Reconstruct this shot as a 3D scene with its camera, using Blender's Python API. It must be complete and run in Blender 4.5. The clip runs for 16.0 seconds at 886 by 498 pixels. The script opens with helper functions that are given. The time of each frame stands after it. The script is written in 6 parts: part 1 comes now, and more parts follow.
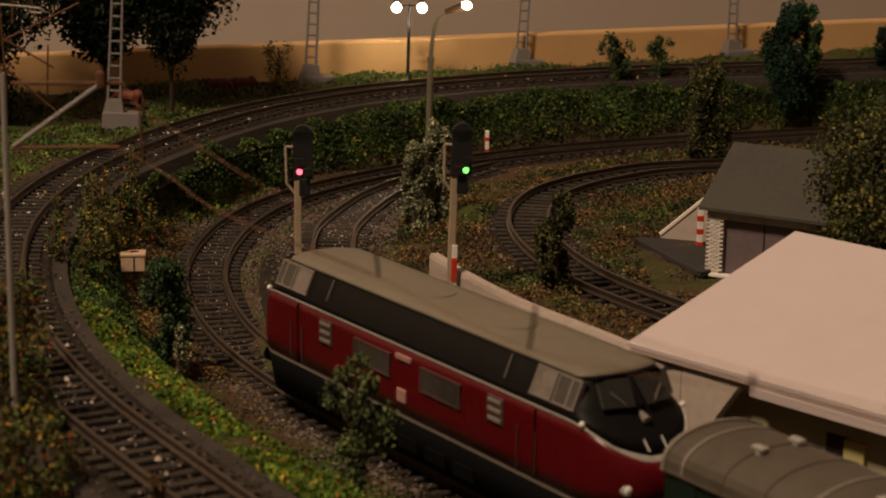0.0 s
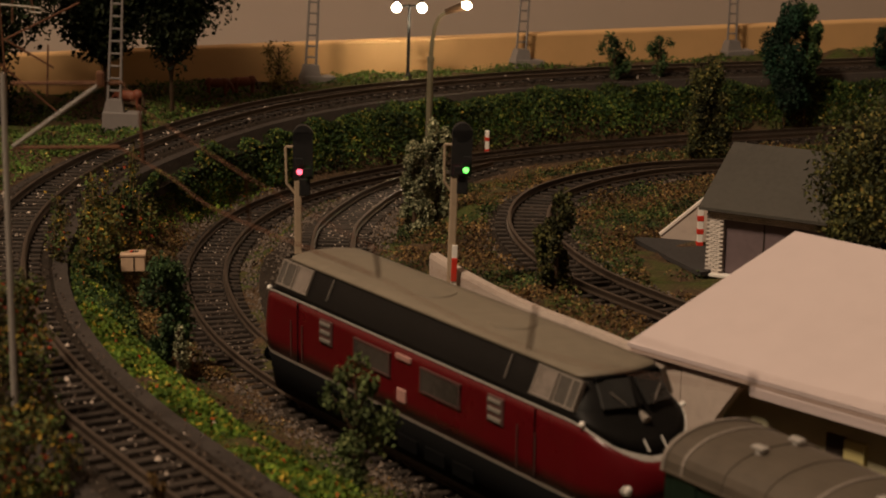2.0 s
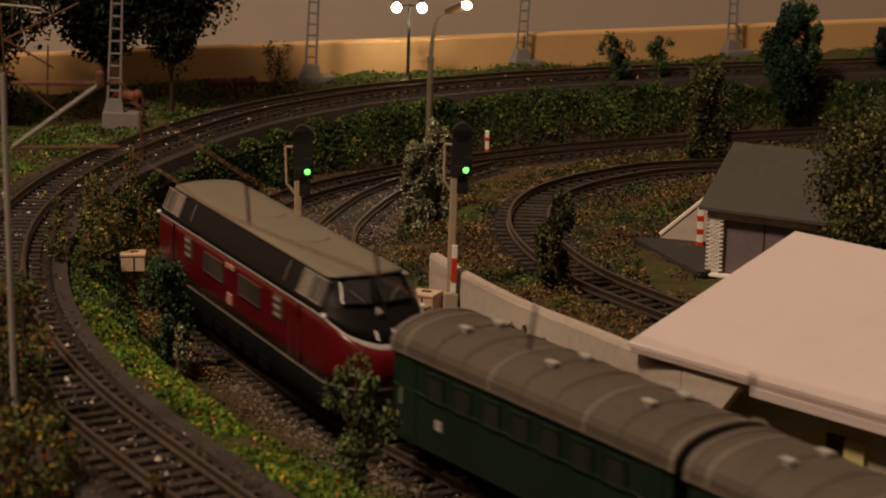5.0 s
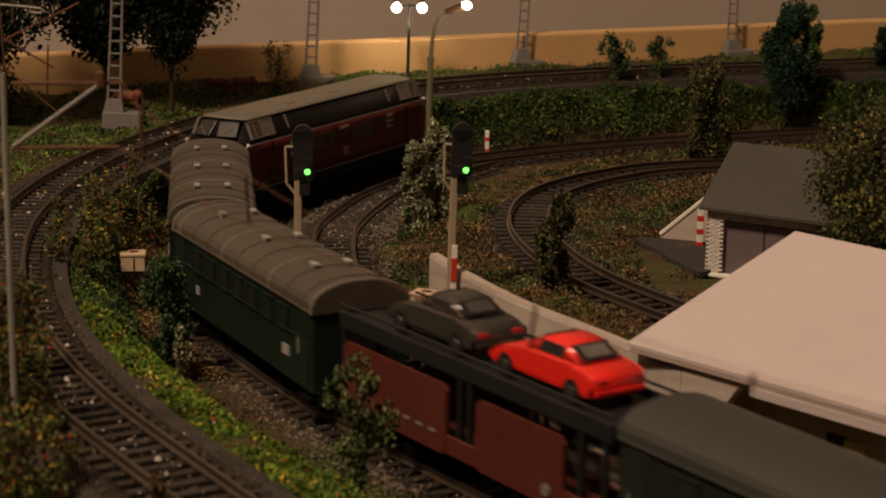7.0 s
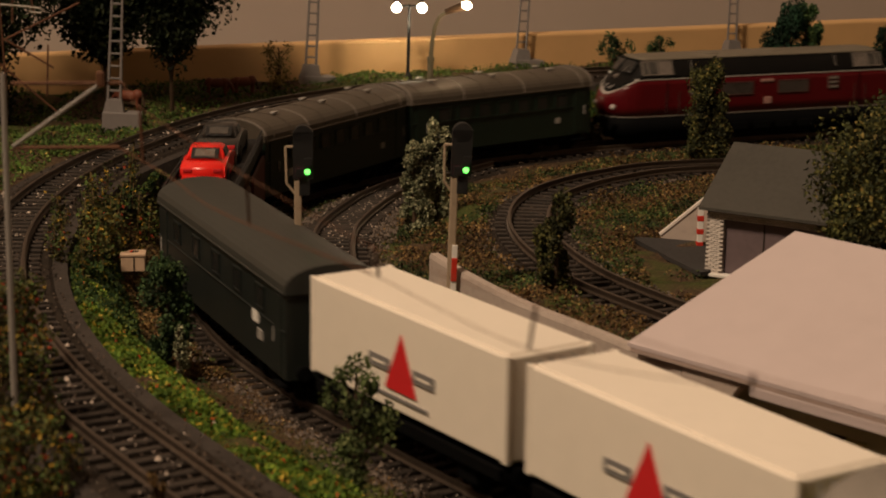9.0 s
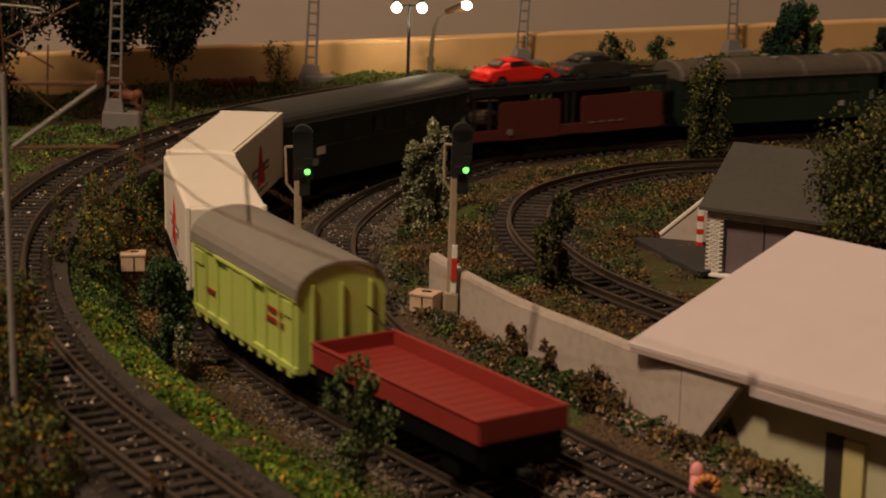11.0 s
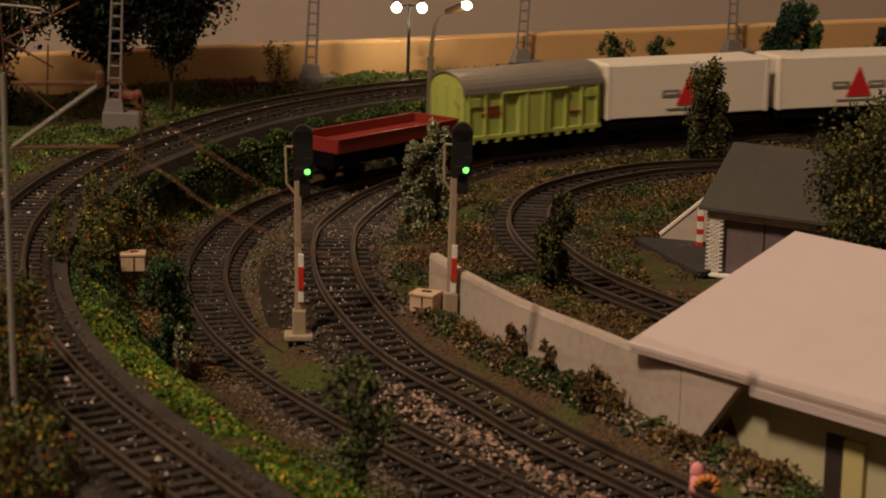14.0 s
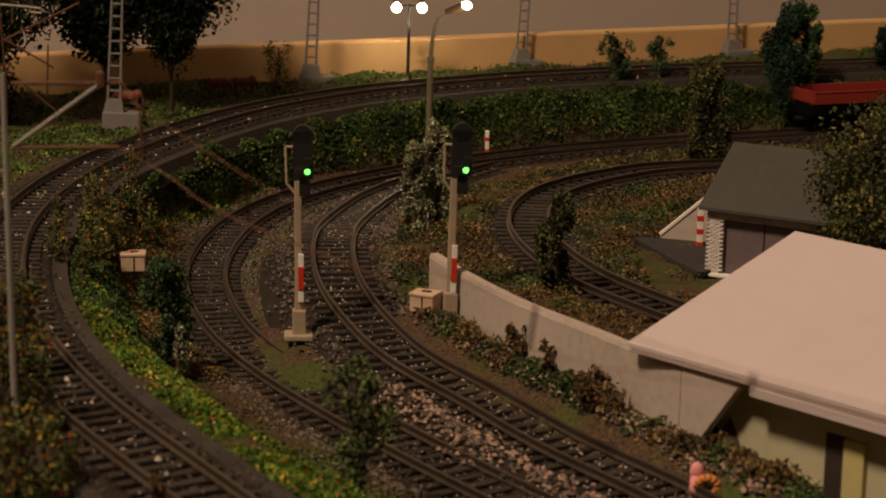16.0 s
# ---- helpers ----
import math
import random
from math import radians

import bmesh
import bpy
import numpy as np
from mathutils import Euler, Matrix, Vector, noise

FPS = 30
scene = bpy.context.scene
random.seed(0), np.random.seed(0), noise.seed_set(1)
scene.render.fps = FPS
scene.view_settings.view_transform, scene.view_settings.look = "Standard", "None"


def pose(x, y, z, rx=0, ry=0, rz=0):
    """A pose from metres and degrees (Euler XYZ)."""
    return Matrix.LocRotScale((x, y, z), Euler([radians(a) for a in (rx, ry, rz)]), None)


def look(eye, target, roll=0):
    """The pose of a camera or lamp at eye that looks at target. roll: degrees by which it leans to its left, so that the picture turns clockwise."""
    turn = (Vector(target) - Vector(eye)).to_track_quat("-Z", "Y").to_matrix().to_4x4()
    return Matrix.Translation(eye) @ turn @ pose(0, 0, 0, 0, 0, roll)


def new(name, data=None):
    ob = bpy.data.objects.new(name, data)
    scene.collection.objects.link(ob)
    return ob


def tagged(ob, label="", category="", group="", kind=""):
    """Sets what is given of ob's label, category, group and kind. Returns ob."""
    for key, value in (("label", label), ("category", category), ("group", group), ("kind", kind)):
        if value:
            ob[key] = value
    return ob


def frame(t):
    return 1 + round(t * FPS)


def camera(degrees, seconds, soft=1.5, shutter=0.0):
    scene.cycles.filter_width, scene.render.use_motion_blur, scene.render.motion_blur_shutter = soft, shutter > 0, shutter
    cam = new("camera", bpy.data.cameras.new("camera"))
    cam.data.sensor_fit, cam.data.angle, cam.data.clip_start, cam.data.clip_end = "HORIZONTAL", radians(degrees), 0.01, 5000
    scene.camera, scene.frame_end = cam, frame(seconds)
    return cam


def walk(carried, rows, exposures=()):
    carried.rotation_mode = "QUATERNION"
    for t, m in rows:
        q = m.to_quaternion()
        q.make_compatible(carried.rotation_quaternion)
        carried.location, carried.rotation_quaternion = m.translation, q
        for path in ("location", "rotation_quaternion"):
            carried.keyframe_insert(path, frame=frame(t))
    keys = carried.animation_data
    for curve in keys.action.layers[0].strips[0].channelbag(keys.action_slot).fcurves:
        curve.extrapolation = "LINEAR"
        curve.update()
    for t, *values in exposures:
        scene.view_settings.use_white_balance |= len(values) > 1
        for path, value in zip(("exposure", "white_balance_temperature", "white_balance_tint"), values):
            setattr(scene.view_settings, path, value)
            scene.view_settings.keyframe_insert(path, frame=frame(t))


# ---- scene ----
cam = camera(25.19, 16.0, soft=1.8, shutter=0.5)
cam.data.dof.use_dof = True
cam.data.dof.focus_distance = 0.86
cam.data.dof.aperture_fstop = 34.0
EYE = Vector((0.0, 0.0, 0.2012))
VIEW = look(EYE, EYE + Vector((0.0, math.cos(0.22819), -math.sin(0.22819))), 0.786)
walk(cam, [(0.0, VIEW), (16.0, VIEW)], exposures=[(0.0, 0.0), (16.0, 0.0)])

# ---- light: a dim room at night, one warm ceiling lamp, and the tiny street lamps ----
world = bpy.data.worlds.new("world")
scene.world = world
world.use_nodes = True
world.node_tree.nodes["Background"].inputs[0].default_value = (1.0, 0.72, 0.5, 1)
world.node_tree.nodes["Background"].inputs[1].default_value = 0.04


def area_lamp(name, eye, target, size, watts, col):
    d = bpy.data.lights.new(name, "AREA")
    d.shape, d.size, d.energy, d.color = "DISK", size, watts, col
    ob = new(name, d)
    ob.matrix_world = look(eye, target)
    return ob


area_lamp("ceiling_lamp_light", (-0.85, -0.25, 1.90), (0.05, 0.9, 0.0), 0.30, 43.0, (1.0, 0.74, 0.50))


def point_lamp(name, at, watts, radius, col):
    d = bpy.data.lights.new(name, "POINT")
    d.energy, d.shadow_soft_size, d.color = watts, radius, col
    ob = new(name, d)
    ob.location = at
    return ob


# ---- materials ----
def nodes_of(name):
    m = bpy.data.materials.new(name)
    m.use_nodes = True
    return m, m.node_tree.nodes, m.node_tree.links, m.node_tree.nodes["Principled BSDF"]


def mat(name, col, rough=0.7, metal=0.0, var=0.3, scale=250.0, bump=0.25, gloss=0.35, dirt=None, island=0.0):
    """A painted, plastic, wooden or mineral surface: colour broken up at two scales, fine relief, worn gloss."""
    m, n, l, b = nodes_of(name)
    tc = n.new("ShaderNodeTexCoord")
    big, fine = n.new("ShaderNodeTexNoise"), n.new("ShaderNodeTexNoise")
    big.inputs["Scale"].default_value, fine.inputs["Scale"].default_value = scale * 0.16, scale * 2.2
    big.inputs["Detail"].default_value, fine.inputs["Detail"].default_value = 5, 3
    for t in (big, fine):
        l.new(tc.outputs["Object"], t.inputs["Vector"])
    ramp = n.new("ShaderNodeValToRGB")
    d = dirt or tuple(c * (1 - var) for c in col)
    up = tuple(min(1.0, c * (1 + 0.6 * var)) for c in col)
    e = ramp.color_ramp.elements
    e[0].position, e[0].color = 0.30, (*d, 1)
    e[1].position, e[1].color = 0.72, (*up, 1)
    mid = ramp.color_ramp.elements.new(0.5)
    mid.color = (*col, 1)
    mix = n.new("ShaderNodeMath")
    mix.operation = "MULTIPLY_ADD"
    mix.inputs[1].default_value = 0.4
    half = n.new("ShaderNodeMath")
    half.operation = "MULTIPLY"
    half.inputs[1].default_value = 0.6
    l.new(big.outputs[0], half.inputs[0])
    l.new(fine.outputs[0], mix.inputs[0])
    l.new(half.outputs[0], mix.inputs[2])
    src = mix.outputs[0]
    if island:
        geo = n.new("ShaderNodeNewGeometry")
        oi = n.new("ShaderNodeObjectInfo")
        add = n.new("ShaderNodeMath")
        add.operation = "ADD"
        l.new(geo.outputs["Random Per Island"], add.inputs[0])
        l.new(oi.outputs["Random"], add.inputs[1])
        wrap = n.new("ShaderNodeMath")
        wrap.operation = "FRACT"
        l.new(add.outputs[0], wrap.inputs[0])
        jit = n.new("ShaderNodeMath")
        jit.operation = "MULTIPLY_ADD"
        jit.inputs[1].default_value = island
        l.new(wrap.outputs[0], jit.inputs[0])
        off = n.new("ShaderNodeMath")
        off.operation = "SUBTRACT"
        off.inputs[1].default_value = island * 0.5
        l.new(mix.outputs[0], off.inputs[0])
        l.new(off.outputs[0], jit.inputs[2])
        src = jit.outputs[0]
    l.new(src, ramp.inputs[0])
    l.new(ramp.outputs[0], b.inputs["Base Color"])
    rr = n.new("ShaderNodeMapRange")
    rr.inputs[3].default_value, rr.inputs[4].default_value = max(0.05, rough - 0.12), min(1.0, rough + 0.12)
    l.new(big.outputs[0], rr.inputs[0])
    l.new(rr.outputs[0], b.inputs["Roughness"])
    b.inputs["Metallic"].default_value = metal
    b.inputs["Specular IOR Level"].default_value = gloss
    if bump:
        bp = n.new("ShaderNodeBump")
        bp.inputs["Strength"].default_value, bp.inputs["Distance"].default_value = bump, 0.0006
        l.new(fine.outputs[0], bp.inputs["Height"])
        l.new(bp.outputs[0], b.inputs["Normal"])
    return m


def foliage(name, cols, rough=0.75):
    """Leaf and flock colours that change from piece to piece."""
    m, n, l, b = nodes_of(name)
    geo = n.new("ShaderNodeNewGeometry")
    ramp = n.new("ShaderNodeValToRGB")
    ramp.color_ramp.interpolation = "CONSTANT"
    e = ramp.color_ramp.elements
    while len(e) < len(cols):
        e.new(0.5)
    for i, (at, c) in enumerate(cols):
        e[i].position, e[i].color = at, (*c, 1)
    tc = n.new("ShaderNodeTexCoord")
    nz = n.new("ShaderNodeTexNoise")
    nz.inputs["Scale"].default_value = 48
    nz.inputs["Detail"].default_value = 4
    l.new(tc.outputs["Object"], nz.inputs["Vector"])
    hsv = n.new("ShaderNodeHueSaturation")
    mr = n.new("ShaderNodeMapRange")
    mr.inputs[1].default_value, mr.inputs[2].default_value = 0.3, 0.7
    mr.inputs[3].default_value, mr.inputs[4].default_value = 0.35, 1.65
    l.new(nz.outputs[0], mr.inputs[0])
    l.new(mr.outputs[0], hsv.inputs["Value"])
    l.new(geo.outputs["Random Per Island"], ramp.inputs[0])
    l.new(ramp.outputs[0], hsv.inputs["Color"])
    l.new(hsv.outputs[0], b.inputs["Base Color"])
    b.inputs["Roughness"].default_value = rough
    b.inputs["Specular IOR Level"].default_value = 0.3
    return m


def glow(name, col, strength):
    m, n, l, b = nodes_of(name)
    b.inputs["Base Color"].default_value = (*[min(1, c) for c in col], 1)
    b.inputs["Emission Color"].default_value = (*col, 1)
    b.inputs["Emission Strength"].default_value = strength
    return m


def ground_material():
    """Sieved brown earth and fine ballast, with greener and mossy stretches."""
    m, n, l, b = nodes_of("earth_and_turf")
    tc = n.new("ShaderNodeTexCoord")
    cols = []
    for sc, c0, c1, p0, p1 in ((900, (0.035, 0.022, 0.014), (0.13, 0.085, 0.05), 0.35, 0.7),
                               (1300, (0.03, 0.04, 0.012), (0.10, 0.12, 0.03), 0.35, 0.7)):
        t = n.new("ShaderNodeTexNoise")
        t.inputs["Scale"].default_value, t.inputs["Detail"].default_value = sc, 6
        l.new(tc.outputs["Object"], t.inputs["Vector"])
        r = n.new("ShaderNodeValToRGB")
        r.color_ramp.elements[0].position, r.color_ramp.elements[0].color = p0, (*c0, 1)
        r.color_ramp.elements[1].position, r.color_ramp.elements[1].color = p1, (*c1, 1)
        l.new(t.outputs[0], r.inputs[0])
        cols.append((r, t))
    patch = n.new("ShaderNodeTexNoise")
    patch.inputs["Scale"].default_value, patch.inputs["Detail"].default_value = 28, 4
    l.new(tc.outputs["Object"], patch.inputs["Vector"])
    sharp = n.new("ShaderNodeMapRange")
    sharp.inputs[1].default_value, sharp.inputs[2].default_value = 0.48, 0.62
    l.new(patch.outputs[0], sharp.inputs[0])
    mx = n.new("ShaderNodeMix")
    mx.data_type = "RGBA"
    l.new(sharp.outputs[0], mx.inputs[0])
    l.new(cols[0][0].outputs[0], mx.inputs[6])
    l.new(cols[1][0].outputs[0], mx.inputs[7])
    l.new(mx.outputs[2], b.inputs["Base Color"])
    b.inputs["Roughness"].default_value = 0.95
    b.inputs["Specular IOR Level"].default_value = 0.15
    bp = n.new("ShaderNodeBump")
    bp.inputs["Strength"].default_value, bp.inputs["Distance"].default_value = 0.9, 0.001
    l.new(cols[0][1].outputs[0], bp.inputs["Height"])
    l.new(bp.outputs[0], b.inputs["Normal"])
    return m


M_GROUND = ground_material()
M_RAIL = mat("rusty_rail_steel", (0.115, 0.088, 0.070), 0.42, 0.7, 0.35, 300, 0.1, 0.5)
M_SLEEPER = mat("dark_brown_sleeper_plastic", (0.028, 0.021, 0.017), 0.6, 0, 0.4, 500, 0.4, 0.4, island=0.5)
M_BALLAST = mat("mixed_ballast_stone", (0.075, 0.056, 0.045), 0.85, 0, 0.75, 400, 0.3, 0.2, island=1.1)
M_PALE_STONE = mat("pale_grey_ballast", (0.13, 0.105, 0.088), 0.9, 0, 0.5, 400, 0.3, 0.2, island=0.9)
M_SPECK = mat("white_stone_glint_speck", (0.50, 0.42, 0.36), 0.8, 0, 0.35, 400, 0.2, 0.3, island=0.8)
M_PINKSTONE = mat("pinkish_ballast", (0.33, 0.22, 0.17), 0.9, 0, 0.5, 400, 0.3, 0.2, island=0.9)
M_BEDDING = mat("dark_brown_ballast_bed", (0.030, 0.023, 0.018), 0.95, 0, 0.6, 900, 0.9, 0.15)
M_ROADBED = mat("dark_grey_painted_roadbed", (0.046, 0.038, 0.034), 0.85, 0, 0.5, 260, 0.5, 0.2)
M_WALL = mat("grey_beige_wall_paint", (0.52, 0.43, 0.375), 0.85, 0, 0.08, 8, 0.05, 0.2)
M_BOARD = mat("ochre_painted_backboard", (0.68, 0.42, 0.195), 0.6, 0, 0.12, 22, 0.05, 0.3)
M_CEIL = mat("off_white_ceiling_paint", (0.7, 0.66, 0.6), 0.9, 0, 0.08, 6, 0.05, 0.2)
M_CONCRETE = mat("cast_plaster_concrete", (0.44, 0.37, 0.33), 0.85, 0, 0.22, 160, 0.25, 0.2)
M_PALE_ROOF = mat("matt_pale_card_roof", (0.535, 0.455, 0.46), 0.8, 0, 0.06, 40, 0.06, 0.2)
M_FASCIA = mat("shaded_pink_fascia", (0.40, 0.31, 0.28), 0.8, 0, 0.12, 120, 0.06, 0.2)
M_OLIVE = mat("olive_card_wall", (0.46, 0.43, 0.29), 0.8, 0, 0.15, 90, 0.1, 0.2)
M_CREAM = mat("cream_yellow_plastic", (0.50, 0.44, 0.20), 0.6, 0, 0.1, 90, 0.1, 0.3)
M_DARKDOOR = mat("dark_brown_door_plastic", (0.04, 0.03, 0.025), 0.6, 0, 0.3, 200, 0.1, 0.3)
M_SLATE = mat("dark_grey_card_slate", (0.066, 0.062, 0.055), 0.85, 0, 0.18, 200, 0.2, 0.2)
M_WHITE_BRICK = mat("white_brick_plastic", (0.66, 0.60, 0.56), 0.7, 0, 0.18, 300, 0.2, 0.3, island=0.4)
M_MORTAR = mat("grey_mortar", (0.28, 0.24, 0.22), 0.9, 0, 0.2, 300, 0.2, 0.2)
M_PURPLE = mat("plum_brown_garage_door", (0.155, 0.115, 0.125), 0.65, 0, 0.18, 150, 0.1, 0.3)
M_ASPHALT = mat("dark_asphalt_card", (0.045, 0.042, 0.042), 0.9, 0, 0.3, 400, 0.5, 0.2)
M_GREYMAST = mat("grey_plastic_mast", (0.20, 0.18, 0.175), 0.6, 0, 0.15, 200, 0.05, 0.35)
M_WHITEBAR = mat("pale_grey_metal_bar", (0.26, 0.24, 0.225), 0.7, 0.0, 0.12, 200, 0.05, 0.4)
M_RUSTWIRE = mat("rust_brown_catenary_wire", (0.13, 0.06, 0.035), 0.6, 0.3, 0.3, 300, 0.05, 0.3)
M_TANPOST = mat("tan_grey_signal_post", (0.36, 0.28, 0.20), 0.7, 0, 0.2, 200, 0.1, 0.3)
M_BLACK = mat("matt_black_plastic", (0.012, 0.012, 0.013), 0.55, 0, 0.3, 300, 0.05, 0.35)
M_WHITE = mat("white_paint", (0.80, 0.77, 0.74), 0.55, 0, 0.08, 200, 0.05, 0.35)
M_RED = mat("signal_red_paint", (0.55, 0.035, 0.02), 0.5, 0, 0.12, 200, 0.05, 0.35)
M_LAMPGREEN = mat("grey_green_lamp_post", (0.20, 0.18, 0.12), 0.5, 0.2, 0.2, 200, 0.05, 0.4)
M_WOODBOX = mat("pale_wood_relay_box", (0.56, 0.40, 0.28), 0.75, 0, 0.2, 120, 0.15, 0.25)
M_BARK = mat("brown_bark", (0.07, 0.045, 0.028), 0.9, 0, 0.4, 400, 0.6, 0.2)
M_STEM = mat("dry_straw_stem", (0.20, 0.14, 0.06), 0.85, 0, 0.4, 300, 0.2, 0.2)
M_BONE = mat("chestnut_horse_coat", (0.17, 0.05, 0.027), 0.6, 0, 0.25, 150, 0.05, 0.35)
# rolling stock
M_LOCORED = mat("deep_red_locomotive_paint", (0.088, 0.003, 0.006), 0.30, 0, 0.14, 120, 0.02, 0.38)
M_LOCOGREY = mat("dark_grey_locomotive_paint", (0.0085, 0.0078, 0.0075), 0.5, 0, 0.2, 120, 0.02, 0.08)
M_LOCOROOF = mat("light_olive_grey_roof", (0.170, 0.146, 0.112), 0.55, 0, 0.2, 90, 0.02, 0.35)
M_SKIRT = mat("blackish_grey_underframe", (0.0042, 0.0044, 0.0048), 0.7, 0, 0.3, 200, 0.05, 0.04)
M_TRIM = mat("silver_grey_trim", (0.40, 0.38, 0.36), 0.45, 0.2, 0.1, 200, 0.02, 0.5)
M_TRIMDULL = mat("dull_grey_trim", (0.20, 0.175, 0.155), 0.5, 0.1, 0.15, 200, 0.02, 0.4)
M_PLATE = mat("faded_pink_plate", (0.36, 0.20, 0.18), 0.55, 0, 0.15, 200, 0.02, 0.3)
M_ENGINEGLASS = mat("dusty_engine_glazing", (0.060, 0.050, 0.046), 0.3, 0, 0.5, 200, 0.0, 0.4)
M_GLASS = mat("dull_window_glazing", (0.07, 0.065, 0.06), 0.18, 0, 0.5, 120, 0.0, 0.6)
M_DIMGLASS = mat("unlit_window_glazing", (0.022, 0.022, 0.022), 0.25, 0, 0.3, 120, 0.0, 0.5)
M_LOUVRE = mat("dull_louvre_paint", (0.085, 0.045, 0.042), 0.5, 0, 0.2, 200, 0.02, 0.3)
M_PALEPANE = mat("pale_reflection_pane", (0.17, 0.145, 0.13), 0.25, 0, 0.6, 160, 0.0, 0.6)
M_VENT = mat("grey_louvre", (0.24, 0.22, 0.20), 0.5, 0.3, 0.2, 200, 0.02, 0.4)
M_COACH = mat("bottle_green_coach_paint", (0.008, 0.018, 0.012), 0.42, 0, 0.25, 120, 0.02, 0.45)
M_COACHROOF = mat("brown_grey_coach_roof", (0.078, 0.064, 0.050), 0.5, 0, 0.25, 90, 0.02, 0.35)
M_DARKCOACH = mat("near_black_green_coach", (0.014, 0.018, 0.017), 0.45, 0, 0.25, 120, 0.02, 0.45)
M_DARKROOF = mat("charcoal_grey_coach_roof", (0.036, 0.038, 0.035), 0.5, 0, 0.18, 90, 0.02, 0.4)
M_BROWNRED = mat("brown_red_wagon_paint", (0.095, 0.020, 0.015), 0.5, 0, 0.2, 120, 0.02, 0.4)
M_FLATRED = mat("oxide_red_wagon_plastic", (0.25, 0.028, 0.022), 0.5, 0, 0.14, 120, 0.03, 0.4)
M_WHITEBOX = mat("ivory_white_box_body", (0.85, 0.78, 0.69), 0.42, 0, 0.04, 60, 0.01, 0.45)
M_LIME = mat("lime_yellow_van_body", (0.46, 0.54, 0.13), 0.5, 0, 0.1, 120, 0.03, 0.4)
M_VANROOF = mat("mid_grey_van_roof", (0.21, 0.19, 0.17), 0.45, 0, 0.16, 90, 0.02, 0.45)
M_CARRED = mat("bright_red_toy_car", (0.80, 0.022, 0.016), 0.3, 0, 0.06, 120, 0.0, 0.5)
M_CARDARK = mat("dark_grey_toy_car", (0.05, 0.045, 0.042), 0.3, 0.2, 0.15, 120, 0.0, 0.5)
M_CHROME = mat("bright_silver_tank", (0.75, 0.73, 0.70), 0.22, 0.9, 0.1, 120, 0.0, 0.5)
M_LOGORED = mat("logo_red_print", (0.62, 0.025, 0.03), 0.45, 0, 0.05, 120, 0.0, 0.4)
M_LOGOGREY = mat("logo_grey_print", (0.20, 0.19, 0.19), 0.5, 0, 0.1, 120, 0.0, 0.4)
M_PINK = mat("pink_figure_paint", (0.75, 0.30, 0.32), 0.6, 0, 0.1, 200, 0.0, 0.3)
M_ORANGE = mat("orange_figure_paint", (0.62, 0.24, 0.07), 0.6, 0, 0.1, 200, 0.0, 0.3)
# foliage
F_HEDGE = foliage("hedge_flock", [(0.0, (0.016, 0.038, 0.010)), (0.34, (0.032, 0.066, 0.014)), (0.66, (0.07, 0.11, 0.02)), (0.88, (0.15, 0.165, 0.03)), (0.97, (0.26, 0.20, 0.035))])
F_MEADOW = foliage("meadow_flock", [(0.0, (0.055, 0.11, 0.012)), (0.3, (0.095, 0.17, 0.018)), (0.6, (0.15, 0.22, 0.024)), (0.90, (0.36, 0.27, 0.03)), (0.96, (0.45, 0.08, 0.02)), (0.98, (0.50, 0.36, 0.06))])
F_GRASS = foliage("short_grass_flock", [(0.0, (0.045, 0.085, 0.016)), (0.35, (0.075, 0.135, 0.024)), (0.75, (0.12, 0.17, 0.036)), (0.96, (0.26, 0.20, 0.05))])
F_BROWN = foliage("brown_heath_flock", [(0.0, (0.05, 0.03, 0.014)), (0.3, (0.12, 0.07, 0.025)), (0.62, (0.20, 0.12, 0.045)), (0.82, (0.075, 0.085, 0.022)), (0.93, (0.30, 0.20, 0.08))])
F_MOSS = foliage("moss_green_flock", [(0.0, (0.022, 0.042, 0.012)), (0.4, (0.045, 0.075, 0.02)), (0.72, (0.085, 0.11, 0.03)), (0.9, (0.19, 0.15, 0.05))])
F_TREE = foliage("dark_tree_leaf", [(0.0, (0.010, 0.018, 0.007)), (0.4, (0.020, 0.032, 0.011)), (0.8, (0.040, 0.05, 0.017))])
F_SPRIG = foliage("light_green_sprig", [(0.0, (0.05, 0.075, 0.022)), (0.4, (0.10, 0.135, 0.045)), (0.8, (0.17, 0.20, 0.075))])
F_SHRUB = foliage("green_shrub_leaf", [(0.0, (0.022, 0.05, 0.018)), (0.4, (0.045, 0.09, 0.03)), (0.8, (0.085, 0.14, 0.045))])
F_PALE = foliage("silvery_poplar_leaf", [(0.0, (0.11, 0.125, 0.07)), (0.4, (0.25, 0.26, 0.15)), (0.75, (0.44, 0.43, 0.28))])
F_OLIVE = foliage("olive_poplar_leaf", [(0.0, (0.025, 0.03, 0.010)), (0.4, (0.055, 0.06, 0.016)), (0.8, (0.12, 0.115, 0.03)), (0.95, (0.22, 0.17, 0.05))])
F_CONIFER = foliage("deep_green_conifer", [(0.0, (0.006, 0.022, 0.012)), (0.5, (0.012, 0.042, 0.022)), (0.85, (0.022, 0.065, 0.032))])
F_STRAW = foliage("straw_yellow_leaf", [(0.0, (0.16, 0.12, 0.04)), (0.4, (0.30, 0.22, 0.08)), (0.8, (0.40, 0.30, 0.12))])
F_PINK = foliage("pink_blossom", [(0.0, (0.45, 0.16, 0.14)), (0.5, (0.55, 0.25, 0.20)), (0.85, (0.06, 0.09, 0.03))])
